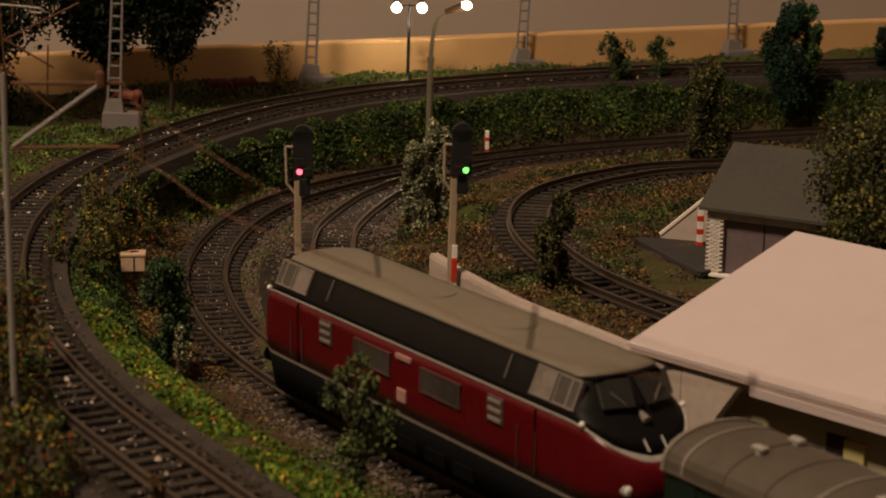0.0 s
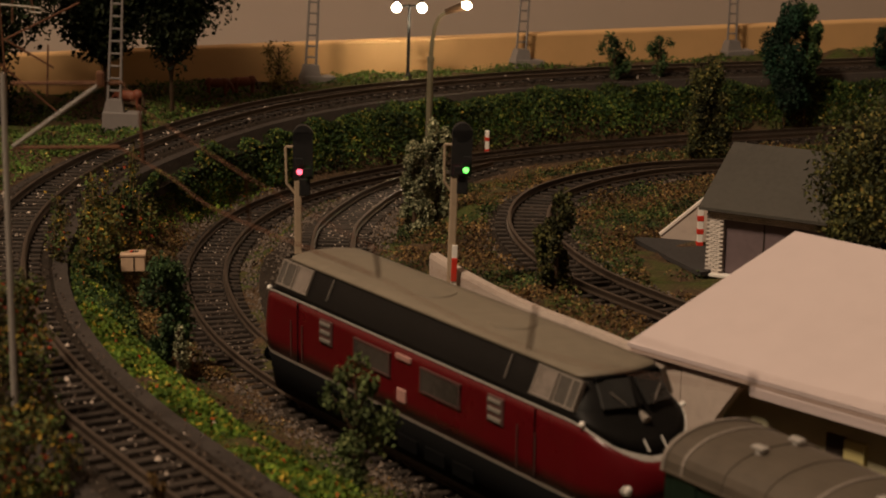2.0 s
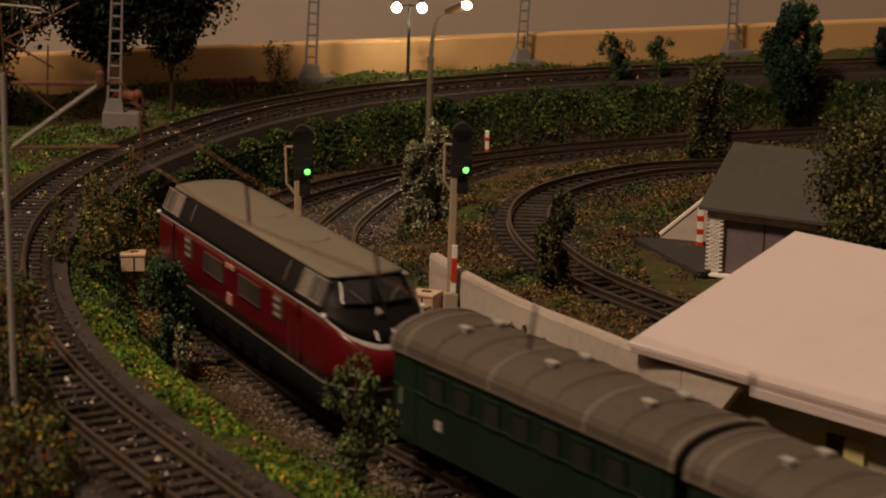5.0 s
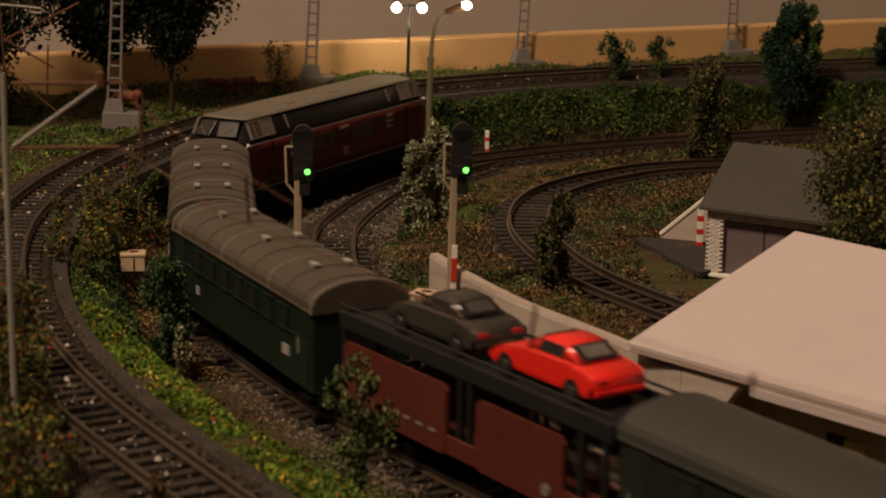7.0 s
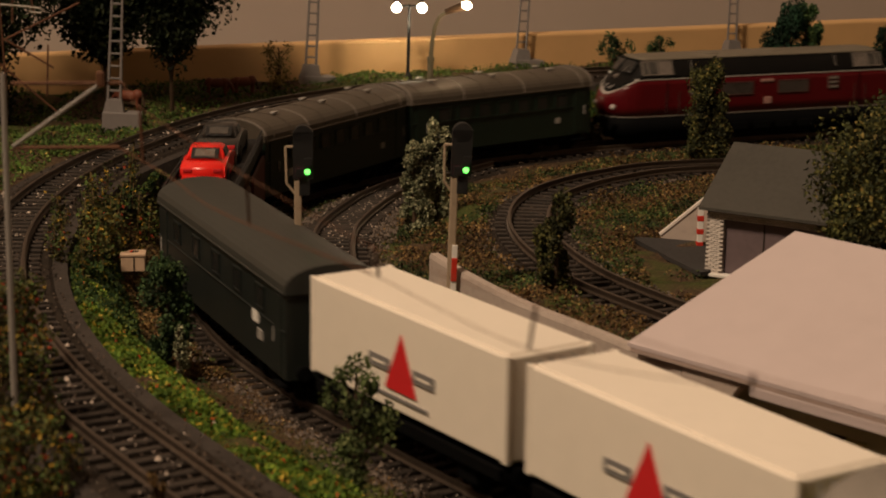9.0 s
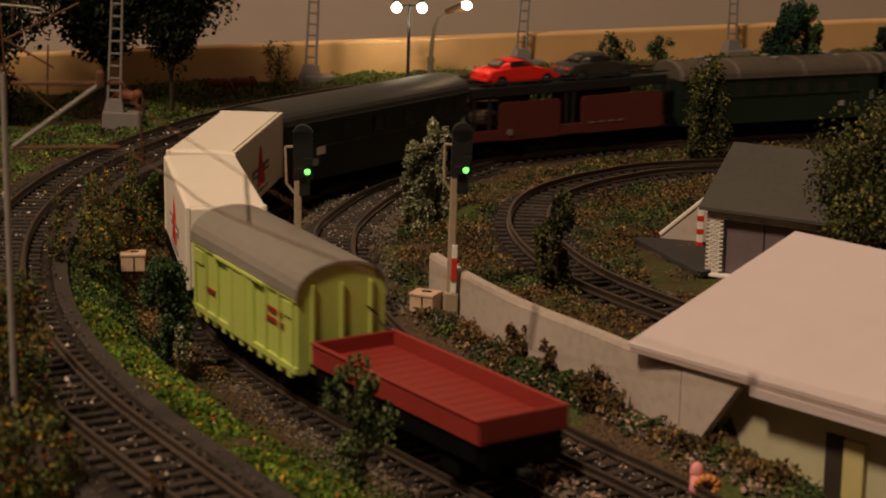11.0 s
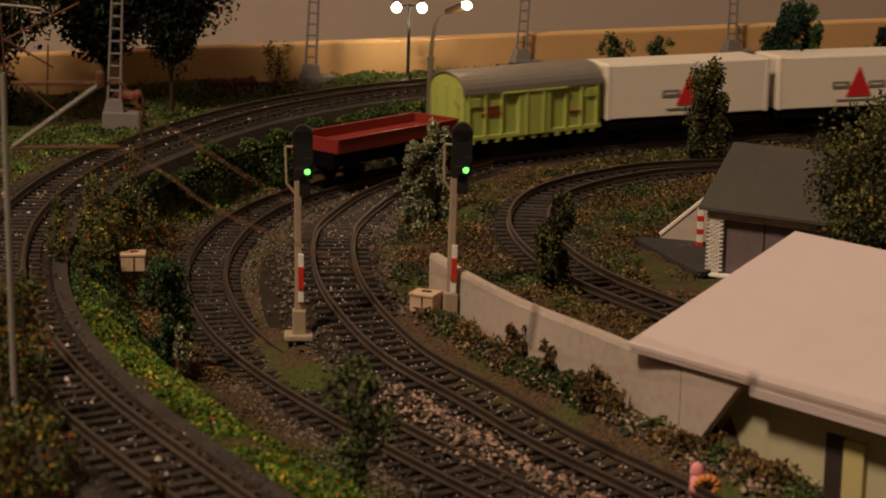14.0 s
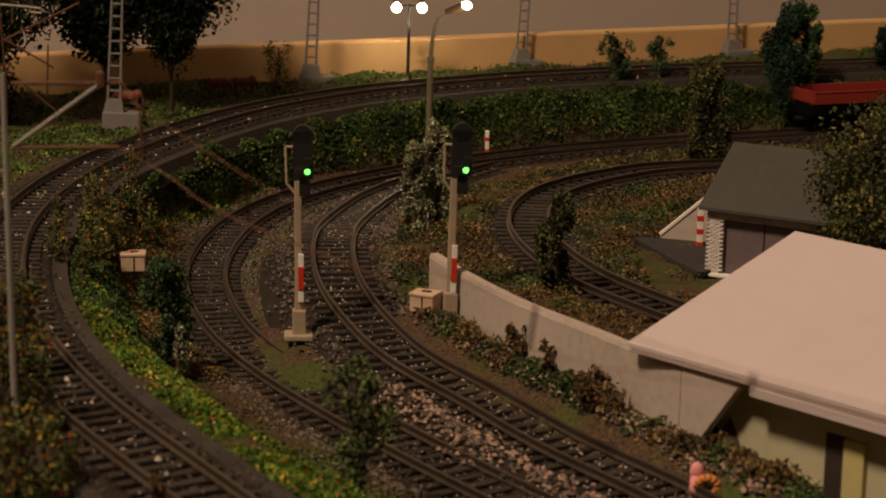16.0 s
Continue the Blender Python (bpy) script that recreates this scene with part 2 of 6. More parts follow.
F_DRY = foliage("dry_weed_leaf", [(0.0, (0.045, 0.046, 0.014)), (0.35, (0.11, 0.105, 0.028)), (0.65, (0.075, 0.12, 0.028)), (0.87, (0.36, 0.23, 0.03)), (0.95, (0.34, 0.05, 0.02))])


# ---- mesh helpers ----
def link_bm(name, bm, material, parent=None, label="", smooth=False):
    me = bpy.data.meshes.new(name)
    bmesh.ops.recalc_face_normals(bm, faces=bm.faces[:])
    bm.to_mesh(me)
    bm.free()
    me.materials.append(material)
    if smooth:
        for f in me.polygons:
            f.use_smooth = len(f.vertices) <= 4
    ob = new(name, me)
    ob.parent = parent
    return tagged(ob, label) if label else ob


def part(name, bm, material, parent, label="", smooth=False):
    return link_bm(name, bm, material, parent, label, smooth)


def raw(name, verts, faces, material, parent=None, label="", smooth=False):
    me = bpy.data.meshes.new(name)
    me.from_pydata([tuple(v) for v in verts], [], [tuple(f) for f in faces])
    me.materials.append(material)
    if smooth:
        for f in me.polygons:
            f.use_smooth = True
    ob = new(name, me)
    ob.parent = parent
    return tagged(ob, label) if label else ob


def empty(name, m=None, **tags):
    ob = new(name)
    ob.empty_display_size = 0.01
    if m is not None:
        ob.matrix_world = m
    return tagged(ob, **tags)


def box(c, s, bevel=0.0, rot=None, bm=None):
    """A box with bevelled edges: centre, size."""
    own = bmesh.new()
    bmesh.ops.create_cube(own, size=1.0)
    bmesh.ops.scale(own, vec=s, verts=own.verts)
    if bevel:
        bmesh.ops.bevel(own, geom=own.edges[:], offset=bevel, segments=2, affect="EDGES", profile=0.5)
    if rot is not None:
        bmesh.ops.transform(own, matrix=rot, verts=own.verts)
    bmesh.ops.translate(own, vec=c, verts=own.verts)
    if bm is None:
        return own
    return join(bm, own)


def join(bm, own):
    tmp = bpy.data.meshes.new("tmp")
    own.to_mesh(tmp)
    own.free()
    bm.from_mesh(tmp)
    bpy.data.meshes.remove(tmp)
    return bm


def rod(a, b, r0, r1=None, seg=8, bm=None):
    """A tapered round rod from a to b."""
    a, b = Vector(a), Vector(b)
    own = bmesh.new()
    bmesh.ops.create_cone(own, cap_ends=True, segments=seg, radius1=r0, radius2=r0 if r1 is None else r1, depth=(b - a).length)
    q = (b - a).to_track_quat("Z", "Y").to_matrix().to_4x4()
    bmesh.ops.transform(own, matrix=Matrix.Translation((a + b) / 2) @ q, verts=own.verts)
    return own if bm is None else join(bm, own)


def ball(c, s, seg=10, bm=None):
    own = bmesh.new()
    bmesh.ops.create_uvsphere(own, u_segments=seg, v_segments=max(5, seg // 2 + 1), radius=1.0)
    bmesh.ops.scale(own, vec=s, verts=own.verts)
    bmesh.ops.translate(own, vec=c, verts=own.verts)
    return own if bm is None else join(bm, own)


def prism(outline, z0, z1, bm=None):
    """An upright prism over a plan outline."""
    own = bmesh.new()
    low = [own.verts.new((x, y, z0)) for x, y in outline]
    high = [own.verts.new((x, y, z1)) for x, y in outline]
    k = len(outline)
    own.faces.new(low[::-1])
    own.faces.new(high)
    for i in range(k):
        own.faces.new((low[i], low[(i + 1) % k], high[(i + 1) % k], high[i]))
    return own if bm is None else join(bm, own)


def along_x(profile, x0, x1, bm=None):
    """A (y, z) outline drawn out from x0 to x1."""
    own = bmesh.new()
    a = [own.verts.new((x0, y, z)) for y, z in profile]
    b = [own.verts.new((x1, y, z)) for y, z in profile]
    k = len(profile)
    own.faces.new(a[::-1])
    own.faces.new(b)
    for i in range(k):
        own.faces.new((a[i], a[(i + 1) % k], b[(i + 1) % k], b[i]))
    return own if bm is None else join(bm, own)


# ---- lines on the plan ----
def spline(points, step=0.005):
    """A smooth line through plan points, sampled at even steps."""
    p = np.array(points, float)
    p = np.vstack([2 * p[0] - p[1], p, 2 * p[-1] - p[-2]])
    out = []
    for i in range(1, len(p) - 2):
        a, b, c, d = p[i - 1:i + 3]
        for t in np.linspace(0, 1, 60, endpoint=False):
            out.append(0.5 * (2 * b + (c - a) * t + (2 * a - 5 * b + 4 * c - d) * t * t + (-a + 3 * b - 3 * c + d) * t ** 3))
    out.append(p[-2])
    out = np.array(out)
    s = np.r_[0, np.cumsum(np.linalg.norm(np.diff(out, axis=0), axis=1))]
    e = np.arange(0, s[-1], step)
    return np.stack([np.interp(e, s, out[:, i]) for i in range(out.shape[1])], 1)


def sideways(line):
    t = np.gradient(line[:, :2], axis=0)
    t /= np.linalg.norm(t, axis=1)[:, None]
    return np.stack([-t[:, 1], t[:, 0]], 1)


def sweep(line, profile):
    """Verts and faces of a (sideways, up) profile swept along a line of x, y, z."""
    n = sideways(line)
    k = len(profile)
    v = np.concatenate([np.c_[line[:, :2] + n * o, line[:, 2] + h][:, None, :] for o, h in profile], 1).reshape(-1, 3)
    f = []
    for i in range(len(line) - 1):
        for j in range(k):
            a, b = i * k + j, i * k + (j + 1) % k
            f.append((a, b, b + k, a + k))
    f.append(tuple(range(k))[::-1])
    f.append(tuple(range((len(line) - 1) * k, len(line) * k)))
    return v, f
# ---- plan: four tracks (x, y, z of the rail heads), the train runs on MAIN ----
MAIN = [(0.72, -0.51, 0), (0.56, -0.267, 0), (0.40, -0.024, 0), (0.20, 0.28, 0), (0.10, 0.432, 0), (0.052, 0.507, 0), (0.018, 0.557, 0),
        (-0.009, 0.597, 0), (-0.042, 0.650, 0), (-0.065, 0.693, 0), (-0.083, 0.738, 0), (-0.095, 0.784, 0), (-0.102, 0.832, 0),
        (-0.102, 0.88, 0), (-0.096, 0.928, 0), (-0.082, 0.974, 0), (-0.058, 1.017, 0), (-0.022, 1.061, 0), (0.02, 1.099, 0),
        (0.07, 1.134, 0), (0.132, 1.165, 0), (0.212, 1.198, 0), (0.30, 1.230, 0), (0.42, 1.275, 0), (0.70, 1.38, 0), (1.10, 1.53, 0), (1.75, 1.77, 0)]
LOOP = [(0.1939, 0.3286, 0.006), (0.1077, 0.4686, 0.006), (0.0679, 0.5376, 0.006), (0.0375, 0.585, 0.006), (0.0136, 0.627, 0.007), (-0.0117, 0.6677, 0.009),
        (-0.0282, 0.7079, 0.012), (-0.0389, 0.744, 0.0155), (-0.0444, 0.7814, 0.0185), (-0.046, 0.825, 0.018), (-0.044, 0.875, 0.013),
        (-0.039, 0.927, 0.008), (-0.03, 0.98, 0.004), (-0.008, 1.04, 0.001), (0.022, 1.09, 0.0002)]
SIDING = [(0.40, 1.0, 0.024), (0.30, 0.985, 0.024), (0.20, 0.968, 0.025), (0.113, 0.944, 0.026), (0.078, 0.919, 0.026), (0.055, 0.89, 0.026), (0.043, 0.863, 0.026),
          (0.037, 0.833, 0.026), (0.036, 0.804, 0.026), (0.039, 0.775, 0.026), (0.046, 0.743, 0.026), (0.055, 0.717, 0.026),
          (0.067, 0.693, 0.026), (0.09, 0.655, 0.026), (0.13, 0.595, 0.026)]
OUTER = [(0.16, 0.13, 0.033), (0.02, 0.335, 0.033), (-0.067, 0.476, 0.033), (-0.109, 0.55, 0.033), (-0.14, 0.624, 0.033), (-0.16, 0.696, 0.033),
         (-0.17, 0.766, 0.033), (-0.17, 0.834, 0.033), (-0.162, 0.897, 0.033), (-0.147, 0.953, 0.033), (-0.131, 1.0, 0.033),
         (-0.112, 1.044, 0.033), (-0.088, 1.085, 0.033), (-0.045, 1.136, 0.033), (0.021, 1.186, 0.033), (0.074, 1.215, 0.033),
         (0.147, 1.246, 0.033), (0.286, 1.292, 0.033), (0.6, 1.41, 0.033), (1.5, 1.76, 0.033)]
WALL_LINE = [(-0.0032, 0.7253), (0.0081, 0.6964), (0.0265, 0.6575), (0.0493, 0.6208), (0.0745, 0.5803), (0.0948, 0.5582), (0.1421, 0.5066), (0.23, 0.4107)]
main_line, loop_line, siding_line, outer_line = spline(MAIN), spline(LOOP), spline(SIDING), spline(OUTER)
wall_line = spline(WALL_LINE)
BED = 0.0052  # rail head above the ground


def min_dist(xy, line):
    out = np.full(len(xy), 9.0)
    for i in range(0, len(line), 2):
        out = np.minimum(out, np.hypot(xy[:, 0] - line[i, 0], xy[:, 1] - line[i, 1]))
    return out


def on_terrace(xy):
    """True on the high side of the retaining wall."""
    x_at = np.interp(xy[:, 1], wall_line[::-1, 1], wall_line[::-1, 0])
    return (xy[:, 0] > x_at + np.where(xy[:, 1] < 0.572, 0.034, 0.0075)) & (xy[:, 1] < 0.728)


ANCHORS = [(-0.3, 0.5, 0.026), (-0.3, 0.8, 0.028), (-0.3, 1.1, 0.03), (-0.15, 1.15, 0.029), (-0.6, 0.8, 0.028), (-0.24, 0.95, 0.028),
           (-0.0525, 0.700, 0.0032), (-0.0595, 0.722, 0.0028), (-0.046, 0.672, 0.0036), (-0.0525, 0.712, 0.0032), (-0.0525, 0.688, 0.0034),
           (0.0026, 0.6955, 0.0122), (0.011, 0.676, 0.0125), (-0.004, 0.709, 0.0128),
           (0.0886, 0.5525, 0.0095), (0.0987, 0.5414, 0.0060), (0.1088, 0.5303, 0.0025), (0.1223, 0.5156, 0.0015), (0.105, 0.556, 0.0060), (0.118, 0.545, 0.0020), (0.133, 0.530, 0.0015),
           (0.0205, 0.6560, 0.012), (0.0310, 0.6370, 0.012), (0.0430, 0.6170, 0.0115), (0.0560, 0.5970, 0.011), (0.0680, 0.5790, 0.0105),
           (-0.05, 1.20, 0.0285), (0.0, 1.235, 0.029), (0.05, 1.257, 0.0295), (0.12, 1.29, 0.0295), (0.19, 1.318, 0.0295), (0.30, 1.37, 0.0295)]


def heights(xy):
    low = np.vstack([main_line[::3] - [0, 0, BED], loop_line[::3] - [0, 0, BED], outer_line[::3] - [0, 0, BED + 0.004],
                     np.array(ANCHORS), siding_line[::3] - [0, 0, BED]])
    high = np.vstack([siding_line[::3] - [0, 0, BED], np.array([(x + 0.02, y + 0.012, 0.024) for x, y in wall_line[::3]])])
    nlow = len(low)
    is_side = np.zeros(nlow, bool)
    is_side[nlow - len(siding_line[::3]):] = True
    z = np.zeros(len(xy))
    ter = on_terrace(xy)
    for s in range(0, len(xy), 20000):
        q = xy[s:s + 20000]
        d = (q[:, None, 0] - low[None, :, 0]) ** 2 + (q[:, None, 1] - low[None, :, 1]) ** 2
        w = 1.0 / (d + 6e-5) ** 2.4
        w[:, is_side] *= (q[:, 1] > 0.735)[:, None]
        zl = (w * low[:, 2]).sum(1) / w.sum(1)
        d = (q[:, None, 0] - high[None, :, 0]) ** 2 + (q[:, None, 1] - high[None, :, 1]) ** 2
        w = 1.0 / (d + 6e-5) ** 2
        zh = (w * high[:, 2]).sum(1) / w.sum(1)
        z[s:s + 20000] = np.where(ter[s:s + 20000], zh, zl)
    return z


def rough_noise(xy, size, seed=0.0):
    return np.array([noise.noise((x / size + seed, y / size, seed)) for x, y in xy])


def build_ground():
    gx = np.unique(np.round(np.r_[np.linspace(-3, -0.45, 10), np.arange(-0.42, 0.42, 0.006), np.linspace(0.45, 3, 14)], 4))
    gy = np.unique(np.round(np.r_[np.linspace(-2, 0.3, 10), np.arange(0.33, 1.42, 0.006), np.linspace(1.45, 3.2, 8)], 4))
    xx, yy = np.meshgrid(gx, gy)
    xy = np.c_[xx.ravel(), yy.ravel()]
    z = heights(xy)
    lines = (main_line, loop_line, siding_line, outer_line)
    near = np.minimum.reduce([min_dist(xy, q) for q in lines])
    free = np.clip((near - 0.016) / 0.02, 0, 1)
    z = z + free * (0.0035 * rough_noise(xy, 0.035) + 0.002 * rough_noise(xy, 0.012, 5.0))
    nx = len(gx)
    f = [(j * nx + i, j * nx + i + 1, (j + 1) * nx + i + 1, (j + 1) * nx + i) for j in range(len(gy) - 1) for i in range(nx - 1)]
    ob = raw("ground", np.c_[xy, z], f, M_GROUND, None, "brown sieved earth of the railway layout with mossy patches", True)
    return tagged(ob, category="ground", kind="structure")


build_ground()


def ground_z(x, y):
    return float(heights(np.array([[x, y]]))[0])


# ---- tracks ----
SLEEPER_MESH = None


def sleeper_mesh():
    bm = box((0, 0, 0), (0.0030, 0.0285, 0.0022), 0.0003)
    for y in (-0.00825, 0.00825):
        box((0, y, 0.0013), (0.0022, 0.0034, 0.0008), 0.0, None, bm)
    me = bpy.data.meshes.new("sleeper")
    bm.to_mesh(me)
    bm.free()
    me.materials.append(M_SLEEPER)
    return me


RAIL_PROFILE = [(-0.0011, -0.0027), (0.0011, -0.0027), (0.0010, -0.0023), (0.0003, -0.0020), (0.0003, -0.0008), (0.0006, -0.0007),
                (0.0006, 0.0), (-0.0006, 0.0), (-0.0006, -0.0007), (-0.0003, -0.0008), (-0.0003, -0.0020), (-0.0010, -0.0023)]
sleeper_data = sleeper_mesh()


def build_track(name, line, label, lo, hi, pitch=0.0072):
    root = empty(name, label=label, category="railway track", kind="structure")
    n = sideways(line)
    for side in (-1, 1):
        off = line.copy()
        off[:, :2] += n * side * 0.00825
        v, f = sweep(off, RAIL_PROFILE)
        raw("rail", v, f, M_RAIL, root, "weathered metal rail")
    v, f = sweep(line, [(-0.030, -0.0135), (-0.0172, -0.0045), (0.0172, -0.0045), (0.030, -0.0135)])
    raw("ballast_bed", v, f, M_BEDDING, root, "dark brown ballast bed")
    s = np.r_[0, np.cumsum(np.linalg.norm(np.diff(line[:, :2], axis=0), axis=1))]
    rng = random.Random(len(line))
    e = np.arange(pitch, s[-1], pitch)
    for d in e:
        x, y, z = (float(np.interp(d, s, line[:, i])) for i in range(3))
        if not (lo <= y <= hi and abs(x) < 0.40):
            continue
        i = min(int(np.searchsorted(s, d)), len(line) - 1)
        a = math.atan2(-n[i, 0], n[i, 1])
        ob = new("sleeper", sleeper_data)
        ob.parent = root
        ob.matrix_basis = pose(x, y, z - 0.0041 + rng.uniform(-0.0002, 0.0001), 0, 0, math.degrees(a) + rng.uniform(-1.2, 1.2))
    return root


def stones(name, line, count, spread, size, material, label, seed, zoff=0.0, bias=0.0, ylim=(0.4, 1.35)):
    """Loose ballast along a track: small uneven stones, thicker towards the edges when bias is set."""
    rng = np.random.default_rng(seed)
    n = sideways(line)
    ok = np.where((line[:, 1] > ylim[0]) & (line[:, 1] < ylim[1]) & (np.abs(line[:, 0]) < 0.36))[0]
    i = rng.choice(ok, count)
    o = rng.normal(0, spread, count) if not bias else np.sign(rng.uniform(-1, 1, count)) * (bias + np.abs(rng.normal(0, spread, count)))
    xy = line[i, :2] + n[i] * o[:, None] + rng.uniform(-0.003, 0.003, (count, 2))
    z = np.where(np.abs(o) < 0.0172, line[i, 2] - 0.0045, np.maximum(heights(xy), line[i, 2] - 0.0045 - (np.abs(o) - 0.0172) * 0.70)) + zoff
    base = np.array([(1, 0, 0), (-1, 0, 0), (0, 1, 0), (0, -1, 0), (0, 0, 1), (0, 0, -0.6)])
    tri = np.array([(0, 2, 4), (2, 1, 4), (1, 3, 4), (3, 0, 4), (2, 0, 5), (1, 2, 5), (3, 1, 5), (0, 3, 5)])
    r = rng.uniform(size[0], size[1], (count, 1, 1))
    v = base[None] * r * rng.uniform(0.6, 1.3, (count, 6, 1))
    a = rng.uniform(0, 6.28, count)
    ca, sa = np.cos(a)[:, None], np.sin(a)[:, None]
    v = np.stack([v[:, :, 0] * ca - v[:, :, 1] * sa, v[:, :, 0] * sa + v[:, :, 1] * ca, v[:, :, 2]], 2)
    v += np.c_[xy, z][:, None, :]
    f = (tri[None] + 6 * np.arange(count)[:, None, None]).reshape(-1, 3)
    ob = raw(name, v.reshape(-1, 3), f.tolist(), material, None, label)
    return tagged(ob, category="ballast", kind="stuff")


build_track("main_track", main_line, "model railway track with dark sleepers on brown ballast", 0.40, 1.30)
build_track("loop_track", loop_line, "curved model railway track that joins the main track", 0.40, 1.12)
build_track("siding_track", siding_line, "tightly curved siding track on the raised terrace", 0.60, 1.0)
build_track("outer_track", outer_line, "model railway track on a raised grey roadbed", 0.33, 1.42)


def build_roadbed():
    v, f = sweep(outer_line, [(-0.0285, -0.018), (-0.0240, -0.0055), (0.0225, -0.0055), (0.031, -0.018)])
    ob = raw("outer_track_roadbed", v, f, M_ROADBED, None, "dark grey sloped roadbed under the raised track")
    tagged(ob, category="roadbed", kind="structure")


build_roadbed()


def build_retaining_wall():
    d = np.hypot(wall_line[:, 0] - 0.0762, wall_line[:, 1] - 0.5785)
    run = wall_line[:int(np.argmin(d)) + 1]
    line = np.c_[run, np.full(len(run), 0.0)]
    root = empty("retaining_wall", label="low pale concrete retaining wall with a flat coping", category="wall", kind="structure")
    v, f = sweep(line, [(-0.002, 0.0), (0.002, 0.0), (0.002, 0.0295), (-0.002, 0.0295)])
    raw("wall_face", v, f, M_CONCRETE, root)
    v, f = sweep(line, [(-0.00205, 0.0296), (0.00205, 0.0296), (0.0015, 0.0312), (-0.0015, 0.0312)])
    raw("coping", v, f, M_CONCRETE, root)
    # the last piece ends in a slanted edge
    bm = bmesh.new()
    t = Vector((0.6756, -0.7373, 0))
    n = Vector((0.7373, 0.6756, 0))
    o = Vector((run[-1, 0], run[-1, 1], 0))
    outline = [(0.0, 0.0), (0.0010, 0.0), (0.0240, 0.0325), (0.0, 0.0312)]
    a = [bm.verts.new(o + t * x - n * 0.002 + Vector((0, 0, z))) for x, z in outline]
    b = [bm.verts.new(o + t * x + n * 0.002 + Vector((0, 0, z))) for x, z in outline]
    bm.faces.new(a)
    bm.faces.new(b[::-1])
    for i in range(4):
        bm.faces.new((a[i], a[(i + 1) % 4], b[(i + 1) % 4], b[i]))
    part("slanted_end", bm, M_CONCRETE, root)


build_retaining_wall()

# ---- the room ----
BACK_U = Vector((0.351, 0.156, 0)).normalized()
BACK_A = math.degrees(math.atan2(BACK_U.y, BACK_U.x))


def back_point(x, off=0.0):
    """A plan point on the backboard's front, at a given x."""
    y = 1.20 + (x - 0.0) * BACK_U.y / BACK_U.x + off
    return x, y


def build_room():
    bx, by = back_point(0.3, 0.048)
    ob = link_bm("backboard", box((0, 0, 0), (3.6, 0.012, 0.20), 0.0015), M_BOARD)
    ob.matrix_world = pose(bx, by, -0.0510, 0, 0, BACK_A)
    tagged(ob, "ochre painted board along the rear edge of the layout", "backboard", kind="structure")
    wx, wy = back_point(0.3, 0.26)
    ob = link_bm("wall_north", box((0, 0, 0), (7, 0.1, 3.4)), M_WALL)
    ob.matrix_world = pose(wx, wy, 0.8, 0, 0, BACK_A)
    tagged(ob, "plain grey beige room wall", "wall", kind="structure")
    for nm, c, s in (("wall_south", (0, -2.2, 0.8), (7, 0.1, 3.4)), ("wall_west", (-2.6, 0.5, 0.8), (0.1, 7, 3.4)), ("wall_east", (3.0, 0.5, 0.8), (0.1, 7, 3.4))):
        tagged(link_bm(nm, box(c, s), M_WALL), "plain grey beige room wall", "wall", kind="structure")
    tagged(link_bm("ceiling", box((0, 0.5, 2.45), (7, 7, 0.1)), M_CEIL), "plain off white ceiling", "ceiling", kind="structure")
    tagged(link_bm("floor", box((0, 0.5, -0.95), (7, 7, 0.1)), M_ROADBED), "dark room floor", "floor", kind="structure")


build_room()
# ---- planting ----
def leaf_arrays(c, size, rng, long=1.6):
    """Small folded leaves, one island each: verts and faces."""
    n = len(c)
    u = rng.normal(0, 1, (n, 3))
    u /= np.linalg.norm(u, axis=1)[:, None]
    w = np.cross(u, rng.normal(0, 1, (n, 3)))
    w /= np.linalg.norm(w, axis=1)[:, None]
    k = np.cross(u, w)
    s = rng.uniform(size[0], size[1], n)[:, None] * 0.5
    v = np.stack([c - u * s * long, c + w * s + k * s * 0.35, c + u * s * long, c - w * s + k * s * 0.35], 1).reshape(-1, 3)
    i = 4 * np.arange(n)
    f = np.concatenate([np.stack([i, i + 1, i + 2], 1), np.stack([i, i + 2, i + 3], 1)])
    return v, f


def leaves(name, c, size, material, rng, parent=None, label="", long=1.6):
    v, f = leaf_arrays(np.asarray(c), size, rng, long)
    return raw(name, v, f.tolist(), material, parent, label)


